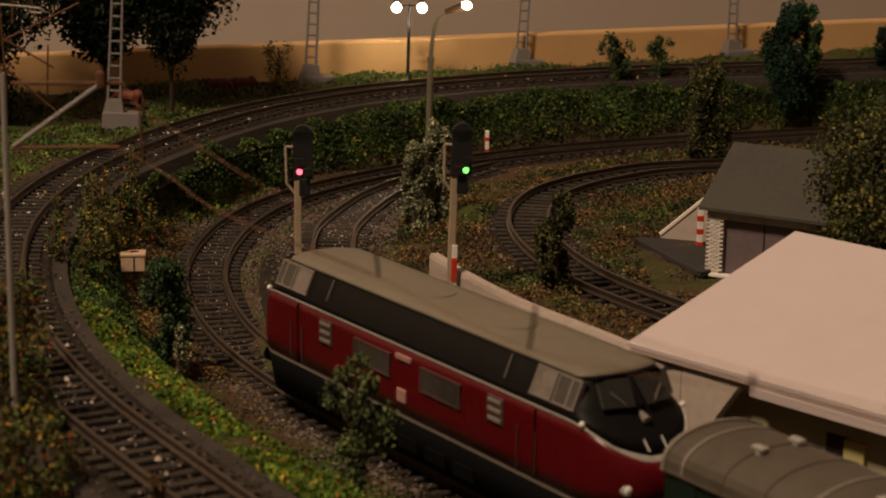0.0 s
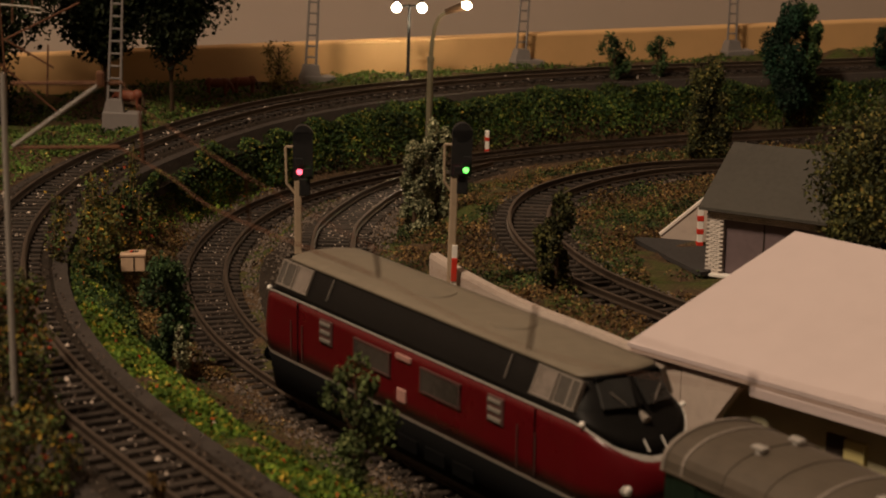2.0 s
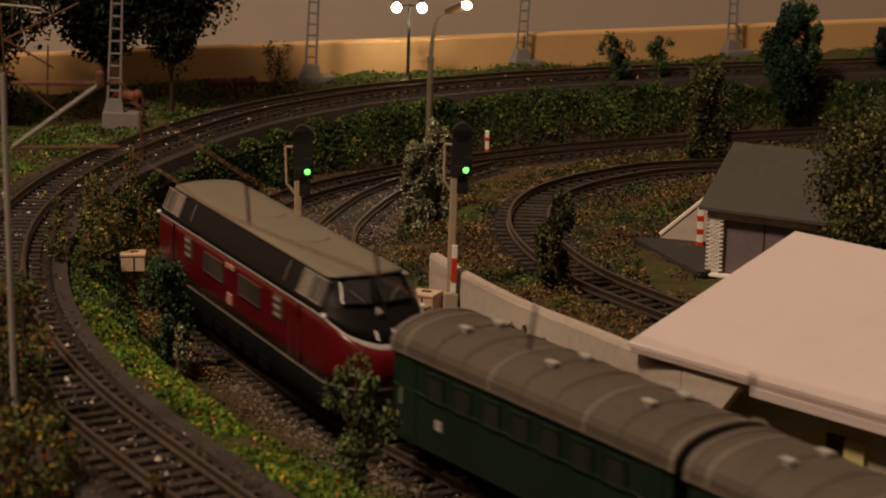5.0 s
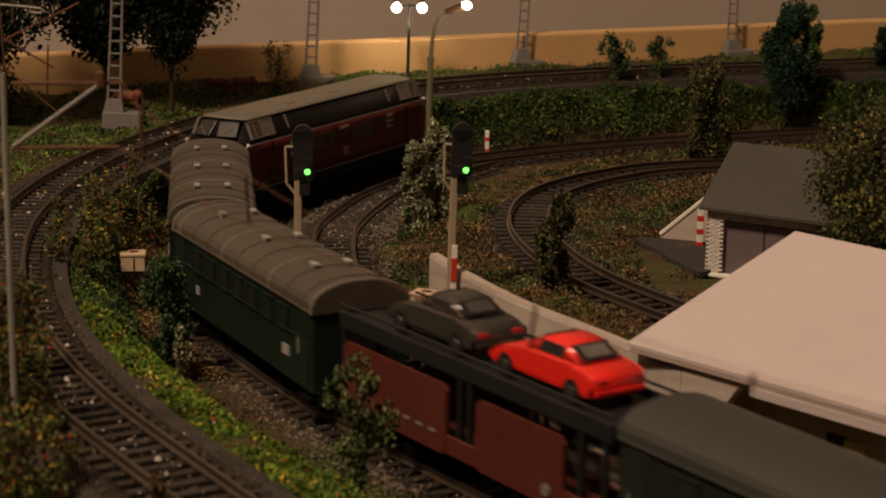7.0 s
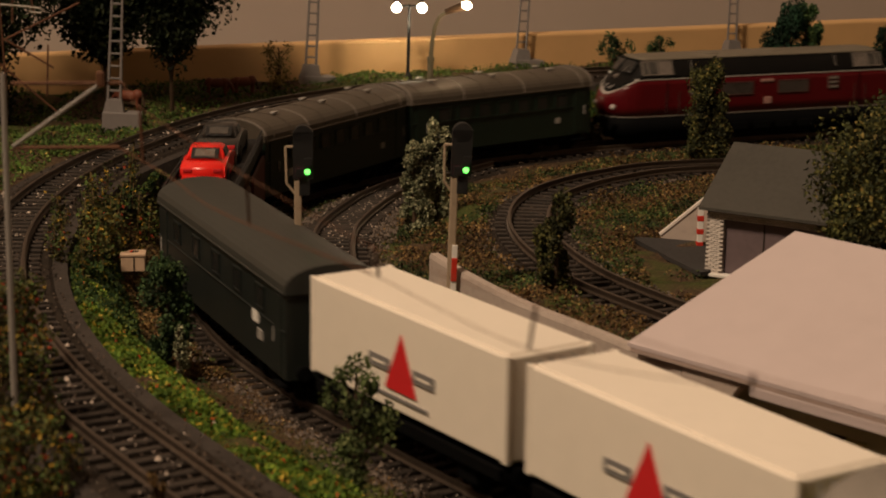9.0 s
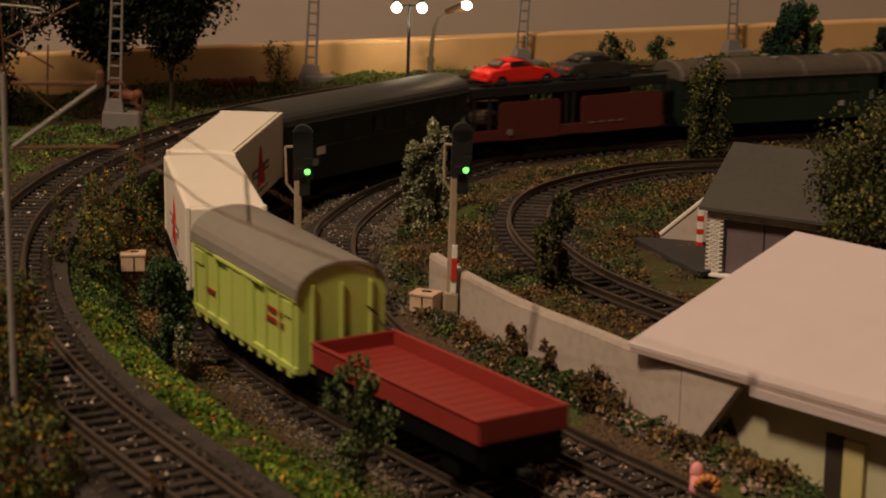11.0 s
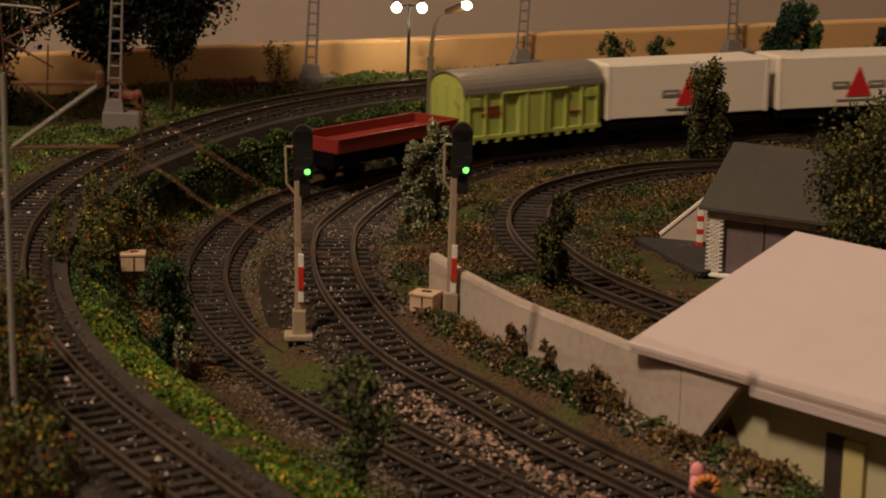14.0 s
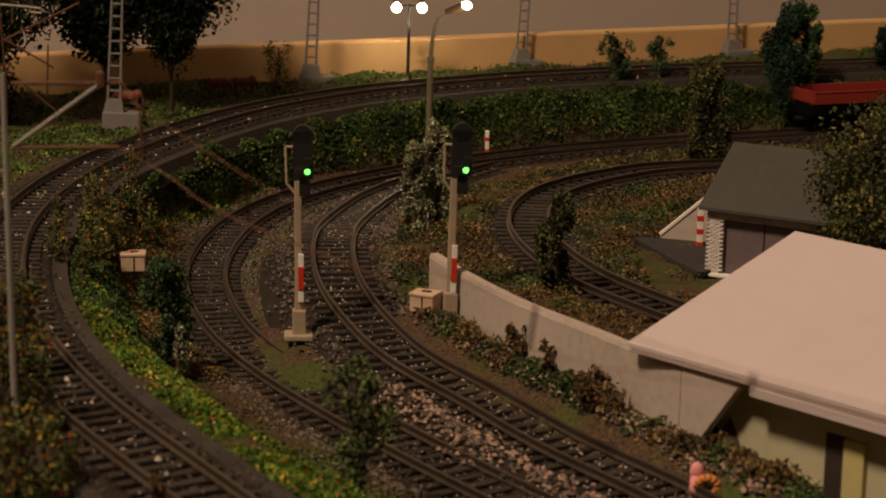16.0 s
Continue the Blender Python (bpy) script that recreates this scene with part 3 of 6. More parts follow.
def tree(name, label, base, top, width, material, n, seed, crown_from=0.25, lumps=16, size=(0.0016, 0.0030), column=False, sparse=0.0, category="tree", lean=(0, 0), trunk_r=0.0012):
    """A tapered trunk with limbs and a crown of many small leaves in uneven clumps."""
    rng = np.random.default_rng(seed)
    x, y = base
    z = ground_z(x, y) - 0.001
    h = top - z
    root = empty(name, pose(x, y, z), label=label, category=category)
    bm = rod((0, 0, 0), (lean[0] * 0.5, lean[1] * 0.5, h * 0.55), trunk_r, trunk_r * 0.6, 7)
    rod((lean[0] * 0.5, lean[1] * 0.5, h * 0.55), (lean[0] * 0.9, lean[1] * 0.9, h * 0.92), trunk_r * 0.6, trunk_r * 0.2, 6, bm)
    cents = []
    for i in range(lumps):
        u = (i + rng.uniform(0.1, 0.9)) / lumps
        zz = h * (crown_from + (0.97 - crown_from) * u)
        env = (math.sin(math.pi * min(1, 0.18 + 0.82 * (1 - u) ** 0.8)) if not column else (0.55 + 0.6 * math.sin(math.pi * (0.12 + 0.8 * u)) * 0.6))
        env = max(0.12, env)
        a = rng.uniform(0, 6.28)
        r = width * 0.5 * env * rng.uniform(0.25, 0.8)
        c = np.array([math.cos(a) * r + lean[0] * zz / h, math.sin(a) * r + lean[1] * zz / h, zz])
        cents.append((c, width * rng.uniform(0.10, 0.19) * (0.6 + 0.5 * env)))
        f = max(0.15, (zz - h * 0.18) / h)
        rod((lean[0] * f * 0.7, lean[1] * f * 0.7, h * f * 0.85), tuple(c), trunk_r * 0.35, trunk_r * 0.1, 5, bm)
    part("trunk", bm, M_BARK, root, "brown trunk with thin limbs")
    pts = []
    for c, s in cents:
        k = int(n / lumps * rng.uniform(0.6, 1.4))
        q = rng.normal(0, 1, (k, 3))
        q /= np.linalg.norm(q, axis=1)[:, None]
        pts.append(c + q * (s * rng.uniform(0.35, 1.25, (k, 1))) * np.array([1, 1, 1.15 if not column else 1.6]))
    c = np.vstack(pts)
    c[:, 2] = np.maximum(c[:, 2], 0.001)
    leaves("crown", c, size, material, rng, root, "uneven crown of small leaves")
    return root


tree("big_tree", "large dark leafy tree with hanging clumps on the meadow", (-0.152, 1.092), 0.150, 0.098, F_TREE, 23000, 1, 0.30, 56, (0.00124, 0.00248))
tree("big_tree", "large dark leafy tree with a dense crown", (-0.190, 1.100), 0.150, 0.104, F_TREE, 25000, 2, 0.28, 58, (0.00124, 0.00248))
tree("big_tree", "very dark broad tree that hangs low to the grass", (-0.243, 1.045), 0.148, 0.092, F_TREE, 21000, 3, 0.02, 48, (0.00124, 0.00248))
tree("shrub", "thin yellowish shrub with sparse leaves", (-0.0985, 1.166), 0.0535, 0.026, F_STRAW, 850, 4, 0.1, 16, (0.00074, 0.00149), category="shrub")
tree("poplar", "silvery pale green poplar with a narrow crown", (-0.0125, 0.845), 0.052, 0.017, F_PALE, 5720, 5, 0.06, 20, (0.00062, 0.00124), True)
tree("poplar", "pale grey green poplar with a taller narrow crown", (-0.0030, 0.850), 0.061, 0.015, F_PALE, 5060, 6, 0.06, 20, (0.00062, 0.00124), True)
tree("poplar", "olive green poplar with upright branches", (0.131, 0.973), 0.068, 0.027, F_OLIVE, 10560, 7, 0.04, 30, (0.00074, 0.00149), True)
tree("bushy_tree", "olive brown bushy tree beside the siding", (0.041, 0.698), 0.058, 0.019, F_OLIVE, 5720, 8, 0.1, 20, (0.00062, 0.00130), True)
tree("bushy_tree", "large dense olive tree beside the garage", (0.160, 0.700), 0.092, 0.056, F_OLIVE, 24200, 9, 0.05, 50, (0.00081, 0.00161))
tree("bushy_tree", "dense olive tree with low branches beside the garage", (0.152, 0.688), 0.062, 0.040, F_OLIVE, 13200, 19, 0.02, 34, (0.00081, 0.00161))
tree("conifer", "deep green rounded conifer", (0.211, 1.222), 0.074, 0.036, F_CONIFER, 11440, 10, 0.22, 30, (0.00087, 0.00174), True)
tree("conifer", "green upright conifer beside a darker one", (0.224, 1.225), 0.075, 0.020, F_SHRUB, 7040, 11, 0.2, 26, (0.00087, 0.00174), True)
tree("shrub", "green upright shrub with open branches", (0.104, 1.212), 0.055, 0.024, F_SHRUB, 1364, 12, 0.15, 16, (0.00087, 0.00174), category="shrub")
tree("shrub", "small green shrub with open branches", (0.1327, 1.226), 0.053, 0.018, F_SHRUB, 1012, 13, 0.15, 14, (0.00087, 0.00174), category="shrub")
tree("shrub", "blue green dense shrub beside the main track", (-0.0965, 0.672), 0.040, 0.019, F_SHRUB, 5720, 14, 0.08, 22, (0.00062, 0.00136), True, category="shrub")
tree("shrub", "pale dry shrub at the foot of a green one", (-0.0915, 0.664), 0.018, 0.012, F_PALE, 924, 15, 0.1, 10, (0.00050, 0.00112), category="shrub")
tree("shrub", "open green shrub with spreading branches near the track", (-0.0240, 0.535), 0.0440, 0.024, F_SPRIG, 1900, 16, 0.12, 20, (0.00074, 0.00149), category="shrub")
tree("shrub", "small brown green shrub beside the main track", (0.0405, 0.430), 0.034, 0.024, F_OLIVE, 1540, 17, 0.2, 14, (0.00074, 0.00149), category="shrub")
tree("shrub", "thin brown sapling at the layout edge", (-0.067, 0.444), 0.045, 0.006, F_BROWN, 264, 18, 0.4, 6, (0.00062, 0.00112), category="shrub")
tree("dark_bush", "dark bush at the end of the meadow", (0.283, 1.275), 0.055, 0.022, F_CONIFER, 2640, 20, 0.1, 14, (0.00087, 0.00174), category="shrub")
tree("dry_tuft", "dry brown tuft at the foot of the retaining wall", (0.0275, 0.6520), 0.0235, 0.012, F_BROWN, 700, 24, 0.1, 9, (0.0006, 0.0014), category="shrub", trunk_r=0.0005)
tree("dry_tuft", "tall rust brown tuft against the retaining wall", (0.0350, 0.6330), 0.0235, 0.008, F_BROWN, 520, 25, 0.1, 8, (0.0006, 0.0014), category="shrub", trunk_r=0.0005)
tree("dry_tuft", "spreading brown tuft beside the loop track", (0.0480, 0.6030), 0.0215, 0.018, F_BROWN, 800, 26, 0.1, 10, (0.0006, 0.0014), category="shrub", trunk_r=0.0005)
tree("blossom_shrub", "small shrub with pink blossoms behind the garage", (0.158, 0.865), 0.040, 0.012, F_PINK, 260, 27, 0.2, 7, (0.0008, 0.0016), category="shrub", trunk_r=0.0006)
tree("weed_bush", "flowering weeds with yellow and red blossoms", (-0.131, 0.560), 0.060, 0.034, F_DRY, 5000, 21, 0.02, 24, (0.00062, 0.00136), category="shrub")
tree("weed_bush", "tangled green weeds with yellow blossoms", (-0.1195, 0.515), 0.055, 0.036, F_DRY, 5200, 22, 0.02, 24, (0.00062, 0.00136), category="shrub")
tree("weed_bush", "tangled weeds with red blossoms at the layout edge", (-0.104, 0.470), 0.046, 0.034, F_DRY, 4200, 23, 0.02, 20, (0.00062, 0.00136), category="shrub")


def band(line, o0, o1, count, rng, ylim, xlim=(-0.4, 0.36)):
    """Plan points in a strip beside a line: offsets o0 to o1, positive to the line's left."""
    ok = np.where((line[:, 1] > ylim[0]) & (line[:, 1] < ylim[1]) & (line[:, 0] > xlim[0]) & (line[:, 0] < xlim[1]))[0]
    i = rng.choice(ok, count)
    o = rng.uniform(o0, o1, count)
    return line[i, :2] + sideways(line)[i] * o[:, None] + rng.uniform(-0.0025, 0.0025, (count, 2)), o


def clear_of(xy, gap=0.0165):
    d = np.minimum.reduce([min_dist(xy, q) for q in (main_line, loop_line, siding_line, outer_line)])
    return d > gap


def flock(name, xy, rise, size, material, seed, label, category="turf"):
    """Ground cover: tufts of tiny leaves close to the ground."""
    rng = np.random.default_rng(seed)
    z = heights(xy)
    lump = 0.5 + 0.9 * np.array([noise.noise((x * 60, y * 60, seed)) for x, y in xy])
    c = np.c_[xy, z + rng.uniform(0, 1, len(xy)) ** 1.5 * rise * np.clip(lump, 0.15, 1.6)]
    ob = leaves(name, c, size, material, rng, None, label)
    return tagged(ob, category=category, kind="stuff")


def verge_reach(xy):
    """How far the green reaches from the outer track: the bank by the relay box is bare earth."""
    return np.interp(xy[:, 1], (0.53, 0.60, 0.68, 0.80, 0.87), (0.070, 0.063, 0.048, 0.047, 0.09))


def build_hedge():
    """The thick hedge on the bank between the outer track and the main track."""
    rng = np.random.default_rng(77)
    xy, o = band(outer_line, -0.068, -0.0250, 125000, rng, (0.66, 1.42))
    d = min_dist(xy, main_line)
    dmin = 0.0215 + 0.016 * np.clip((0.93 - xy[:, 1]) / 0.06, 0, 1)
    dmin = dmin + 0.006 * np.array([noise.noise((x * 38, y * 38, 8.0)) for x, y in xy])
    lamp = (np.abs(xy[:, 0] + 0.0094) < 0.0045) & (d < 0.034)
    keep = (d > dmin) & ~lamp & (min_dist(xy, outer_line) < verge_reach(xy))
    o_in = dmin[keep]
    xy, o, d = xy[keep], -o[keep], d[keep]
    g = heights(xy)
    lump = np.array([noise.noise((x * 45, y * 45, 3.0)) for x, y in xy])
    edge = np.maximum(np.clip((d - o_in) / 0.008, 0, 1) ** 0.5, np.clip((0.034 - o) / 0.004, 0, 1))
    top = (0.0275 + 0.009 * lump) * edge
    fall = np.clip((xy[:, 1] - 0.64) / 0.10, 0, 1)
    top = top * (0.35 + 0.65 * fall) - 0.002
    z = np.maximum(g, -0.005) + (np.maximum(top, g + 0.003) - np.maximum(g, -0.005)) * rng.uniform(0, 1, len(xy)) ** 0.35
    ob = leaves("hedge", np.c_[xy, z], (0.0007, 0.0016), F_HEDGE, rng, None, "thick dark green hedge with yellow tips on the bank")
    tagged(ob, category="hedge", kind="stuff")


build_hedge()
rng0 = np.random.default_rng(5)
xy, _ = band(outer_line, -0.082, -0.0272, 90000, rng0, (0.33, 0.76))
xy = xy[(min_dist(xy, main_line) > 0.026) & (min_dist(xy, outer_line) < verge_reach(xy))]
flock("flower_verge", xy, 0.0045, (0.0006, 0.0014), F_MEADOW, 31, "bright green verge with yellow and red flowers", "verge")
xy, _ = band(outer_line, 0.033, 0.16, 60000, rng0, (0.60, 1.40))
xy = xy[(xy[:, 1] - 0.4444 * xy[:, 0]) < 1.235]
flock("meadow", xy, 0.0050, (0.0008, 0.0018), F_GRASS, 32, "green meadow flock outside the raised track", "meadow")
# Bright flock colours stand in for the lit strip along the bank's top
xy, _ = band(outer_line, -0.036, -0.0260, 22000, rng0, (0.86, 1.40))
flock("verge_rim", xy + 0, 0.0045, (0.0007, 0.0016), F_MEADOW, 33, "grass rim above the hedge, its lit look in the colour", "verge")


def patch(n, x0, x1, y0, y1, seed, gap=0.0165):
    rng = np.random.default_rng(seed)
    q = np.c_[rng.uniform(x0, x1, n), rng.uniform(y0, y1, n)]
    return q[clear_of(q, gap)]


q = patch(110000, -0.02, 0.20, 0.62, 1.03, 41)
wallx = np.interp(q[:, 1], wall_line[::-1, 1], wall_line[::-1, 0])
q = q[((q[:, 1] > 0.755) | (q[:, 0] > wallx + 0.004)) & ~((q[:, 0] > 0.078) & (q[:, 1] < 0.803) & (q[:, 1] > 0.70))]
sel = np.array([noise.noise((x * 30, y * 30, 9.0)) for x, y in q]) + np.random.default_rng(2).uniform(-0.15, 0.15, len(q))
flock("heath", q[sel > -0.08], 0.0060, (0.0005, 0.0013), F_BROWN, 42, "rust brown heath flock round the siding", "heath")
flock("moss", q[sel <= -0.08], 0.0050, (0.0005, 0.0012), F_MOSS, 43, "moss green flock round the siding", "moss")
q = patch(34000, -0.085, 0.10, 0.50, 0.99, 44, 0.0175)
q = q[~on_terrace(q + [0.003, 0.0]) & (q[:, 1] < 1.0) & ((q[:, 0] < 0.01) | (q[:, 1] < 0.75))]
sel = np.array([noise.noise((x * 40, y * 40, 4.0)) for x, y in q])
flock("heath", q[sel > 0.02], 0.004, (0.0005, 0.0012), F_BROWN, 45, "brown heath tufts between the tracks", "heath")
flock("moss", q[sel < -0.08], 0.004, (0.0005, 0.0012), F_MOSS, 46, "moss tufts between the tracks", "moss")
xy, _ = band(wall_line[:, :2], -0.012, -0.0030, 16000, rng0, (0.49, 0.72))
sel = np.array([noise.noise((x * 50, y * 50, 6.0)) for x, y in xy])
flock("moss", xy[sel > -0.05], 0.006, (0.0006, 0.0014), F_MOSS, 47, "moss along the foot of the retaining wall", "moss")
flock("heath", xy[sel < -0.12], 0.0085, (0.0006, 0.0014), F_BROWN, 48, "brown dry tufts along the foot of the retaining wall", "heath")
xy, _ = band(main_line[:, :2], 0.0165, 0.040, 26000, rng0, (0.68, 0.90))
flock("heath", xy[clear_of(xy, 0.017)], 0.004, (0.0005, 0.0012), F_BROWN, 49, "rust brown litter beside the main track", "heath")


def build_weeds():
    """Tall stems with leaves and blossoms on the bank."""
    rng = np.random.default_rng(60)
    root = empty("tall_weeds", pose(-0.135, 0.80, 0), label="tall flowering weeds with dry stems on the bank", category="weeds")
    for i in range(34):
        x, y = rng.uniform(-0.147, -0.1295), rng.uniform(0.715, 0.865)
        z = ground_z(x, y)
        h = rng.uniform(0.014, 0.030) * (1.0 if y > 0.76 else 0.8)
        lx, ly = rng.normal(0, 0.002, 2)
        part("stem", rod((x + 0.135, y - 0.80, z), (x + 0.135 + lx, y - 0.80 + ly, z + h), 0.00035, 0.0002, 5), M_STEM, root)
        k = 150
        t = rng.uniform(0.05, 1, k)[:, None]
        c = np.array([x + 0.135, y - 0.80, z]) + t * np.array([lx, ly, h]) + rng.normal(0, 0.0018, (k, 3))
        leaves("leaf_clump", c, (0.0006, 0.0015), F_DRY, rng, root)


build_weeds()

# ---- ballast ----
stones("ballast", main_line, 5500, 0.0085, (0.0003, 0.0008), M_BALLAST, "loose brown ballast in the main track", 1, 0.0010)
stones("ballast", loop_line, 3600, 0.0085, (0.0003, 0.0008), M_PALE_STONE, "pale grey ballast in the loop track", 2, 0.0002)
stones("ballast", outer_line, 4500, 0.0095, (0.0003, 0.0008), M_BALLAST, "loose brown ballast in the outer track", 3, 0.0008)
stones("ballast", outer_line, 130, 0.013, (0.0006, 0.0013), M_SPECK, "scattered pale specks on the outer track", 4, 0.0020)
stones("ballast", siding_line, 2000, 0.009, (0.0003, 0.0008), M_BALLAST, "fine brown ballast in the siding", 5, 0.0008)
stones("ballast", main_line, 4200, 0.0045, (0.0004, 0.0011), M_PALE_STONE, "pale grey ballast shoulder of the main track", 6, 0.0004, 0.0165, (0.5, 1.02))
stones("ballast", loop_line, 3600, 0.005, (0.0004, 0.0012), M_PALE_STONE, "pale pinkish ballast shoulder of the loop track", 7, 0.0006, 0.0160, (0.42, 0.98))
stones("ballast", siding_line, 1500, 0.002, (0.0004, 0.0009), M_PALE_STONE, "thin pale ballast edge of the siding", 8, 0.0004, 0.0165, (0.6, 1.0))
# Tiny white specks: the ballast's small glints put into the colour
stones("ballast", main_line, 1000, 0.0085, (0.0002, 0.0005), M_SPECK, "white specks for glints scattered in the main track", 9, 0.0014)
stones("ballast", loop_line, 1000, 0.0090, (0.0002, 0.0006), M_SPECK, "white specks for glints scattered in the loop track", 10, 0.0014)
stones("ballast", outer_line, 900, 0.0095, (0.0002, 0.0005), M_SPECK, "white specks for glints scattered in the outer track", 11, 0.0014)
stones("ballast", loop_line, 1700, 0.0065, (0.0005, 0.0012), M_PINKSTONE, "pinkish stones beside the loop track", 12, 0.0010, 0.0140, (0.45, 0.65))
stones("ballast", outer_line, 2600, 0.0035, (0.0002, 0.0006), M_BALLAST, "loose grit on the shoulder of the raised roadbed", 13, 0.0004, 0.0170, (0.35, 1.2))


# ---- signals, lamps, masts ----
def light_signal(at, height, label, tilt=0.0, plate=0.0205, hx=0.0):
    """A colour light signal that faces the viewer, with added shutters over its lenses."""
    x, y, z = at
    root = empty("light_signal", pose(x, y, z, 0, tilt, 4), label=label, category="railway signal")
    part("base_plate", box((0, 0, 0.0008), (0.0105, 0.009, 0.0022), 0.0005), M_TANPOST, root)
    part("pedestal", box((0.0004, 0, 0.0062), (0.0052, 0.0048, 0.0095), 0.0006), M_TANPOST, root, "square tan pedestal")
    part("post", box((0, 0, 0.034), (0.0027, 0.0026, 0.050), 0.0004), M_TANPOST, root, "slim tan post")
    panel = part("mast_plate", box((0.0010, -0.0019, plate), (0.0020, 0.0010, 0.0180), 0.0002), M_WHITE, root, "white and red striped mast plate")
    part("red_band", box((0.0010, -0.0025, plate), (0.0021, 0.0006, 0.0086), 0.0002), M_RED, panel)
    hz = height - 0.0115
    head = part("signal_head", prism([(hx - 0.0036, -0.0016), (hx + 0.0036, -0.0016), (hx + 0.0036, 0.0022), (hx - 0.0036, 0.0022)], hz - 0.0065, hz + 0.0105), M_BLACK, root, "black signal head")
    part("head_cap", rod((hx, -0.0016, hz + 0.0095), (hx, 0.0022, hz + 0.0095), 0.0035, None, 18), M_BLACK, head)
    part("head_tail", box((hx + 0.0006, 0, hz - 0.0095), (0.0040, 0.0036, 0.0064), 0.0004), M_BLACK, head)
    part("cable_bracket", rod((hx - 0.0058, 0.0, hz - 0.0085), (hx - 0.0062, 0.0, hz + 0.0050), 0.0005, None, 6), M_TANPOST, root, "thin tan bracket")
    part("bracket_arm", rod((hx - 0.0058, 0.0, hz - 0.0085), (-0.0012, 0.0, hz - 0.0120), 0.0005, None, 6), M_TANPOST, root)
    part("bracket_top", rod((hx - 0.0062, 0.0, hz + 0.0050), (hx - 0.0036, 0.0, hz + 0.0050), 0.0005, None, 6), M_TANPOST, root)
    out = {}
    for nm, dx, m in (("red_lens", hx - 0.0012, M_SIGRED), ("green_lens", hx + 0.0016, M_SIGGREEN)):
        out[nm] = part(nm, ball((dx, -0.0020, hz - 0.0038), (0.0011, 0.0006, 0.0011), 12), m, root, "glowing " + nm.replace("_", " "))
    # Added plates: sliding them stands in for the lamps switching on and off
    for nm, dx in (("red_shutter", hx - 0.0012), ("green_shutter", hx + 0.0016)):
        out[nm] = part(nm, box((0, 0, 0), (0.0030, 0.0005, 0.0030), 0.0002), M_BLACK, root, "small added black plate that hides a lens")
        out[nm + "_shut"] = (dx, -0.0031, hz - 0.0038)
        out[nm + "_open"] = (dx + (-0.0002 if nm == "red_shutter" else 0.0002), -0.0031, hz - 0.0001)
    return out


M_SIGRED = glow("red_signal_light", (1.0, 0.10, 0.16), 3.2)
M_SIGGREEN = glow("green_signal_light", (0.16, 1.0, 0.12), 2.6)
M_GLOBE = glow("white_lamp_globe", (1.0, 0.90, 0.68), 30.0)
M_BULB = glow("warm_lamp_bulb", (1.0, 0.72, 0.42), 30.0)
sig_near = light_signal((-0.0525, 0.700, 0.0045), 0.0775, "colour light signal on a tan post between the tracks", 0.0, 0.0230, 0.0018)
sig_far = light_signal((0.0024, 0.6960, 0.0128), 0.0715, "colour light signal on a tan post beside the retaining wall", 1.5, 0.0197, 0.0022)
sig_far["red_shutter"].matrix_basis = pose(*sig_far["red_shutter_shut"])
sig_far["green_shutter"].matrix_basis = pose(*sig_far["green_shutter_open"])


def curve_rods(points, r0, r1, bm=None):
    for i in range(len(points) - 1):
        a = r0 + (r1 - r0) * i / (len(points) - 1)
        own = rod(points[i], points[i + 1], a, a * 0.98, 8)
        bm = own if bm is None else join(bm, own)
    return bm


def build_lamps():
    root = empty("street_lamp", pose(-0.0094, 1.108, -0.006), label="grey green street lamp with a curved arm, lit", category="street lamp")
    part("post", rod((0, 0, 0), (0.0010, 0, 0.0590), 0.0019, 0.0017, 10), M_LAMPGREEN, root)
    part("collar", rod((0.0010, 0, 0.0580), (0.0010, 0, 0.0605), 0.0021, None, 10), M_LAMPGREEN, root)
    pts = [(0.0010, 0, 0.0590), (0.0019, 0, 0.0700), (0.0033, 0, 0.0780), (0.0056, 0, 0.0830), (0.0090, 0, 0.0854), (0.0130, 0, 0.0868)]
    part("arm", curve_rods(pts, 0.0012, 0.0010), M_LAMPGREEN, root, "curved lamp arm")
    part("shade", rod((0.0088, 0, 0.0856), (0.0188, 0, 0.0892), 0.0016, 0.0024, 12), M_BARK, root, "brown lamp head")
    part("bulb", ball((0.0206, -0.0008, 0.0896), (0.0031, 0.0025, 0.0023), 14), M_BULB, root, "glowing warm bulb")
    root = empty("globe_lamp", pose(-0.023, 1.209, 0.0285), label="dark lamp post with two glowing globes", category="street lamp")
    part("post", rod((0, 0, 0), (0.0005, 0, 0.0445), 0.0011, 0.0009, 8), M_BLACK, root)
    part("foot", rod((0, 0, 0), (0, 0, 0.003), 0.0020, 0.0012, 10), M_BLACK, root)
    part("cross_arm", rod((-0.0075, 0, 0.0435), (0.0085, 0, 0.0435), 0.0007, None, 8), M_BLACK, root)
    for x in (-0.0072, 0.0082):
        g = part("globe", ball((x, 0, 0.0425), (0.0030, 0.0030, 0.0030), 16), M_GLOBE, root, "glowing white globe", True)
        part("globe_cap", rod((x, 0, 0.0458), (x, 0, 0.0472), 0.0024, 0.0012, 12), M_BLACK, g)
    point_lamp("globe_lamp_light", (-0.0225, 1.204, 0.062), 0.020, 0.004, (1.0, 0.80, 0.50))
    point_lamp("street_lamp_light", (0.0112, 1.104, 0.078), 0.012, 0.004, (1.0, 0.66, 0.36))


build_lamps()


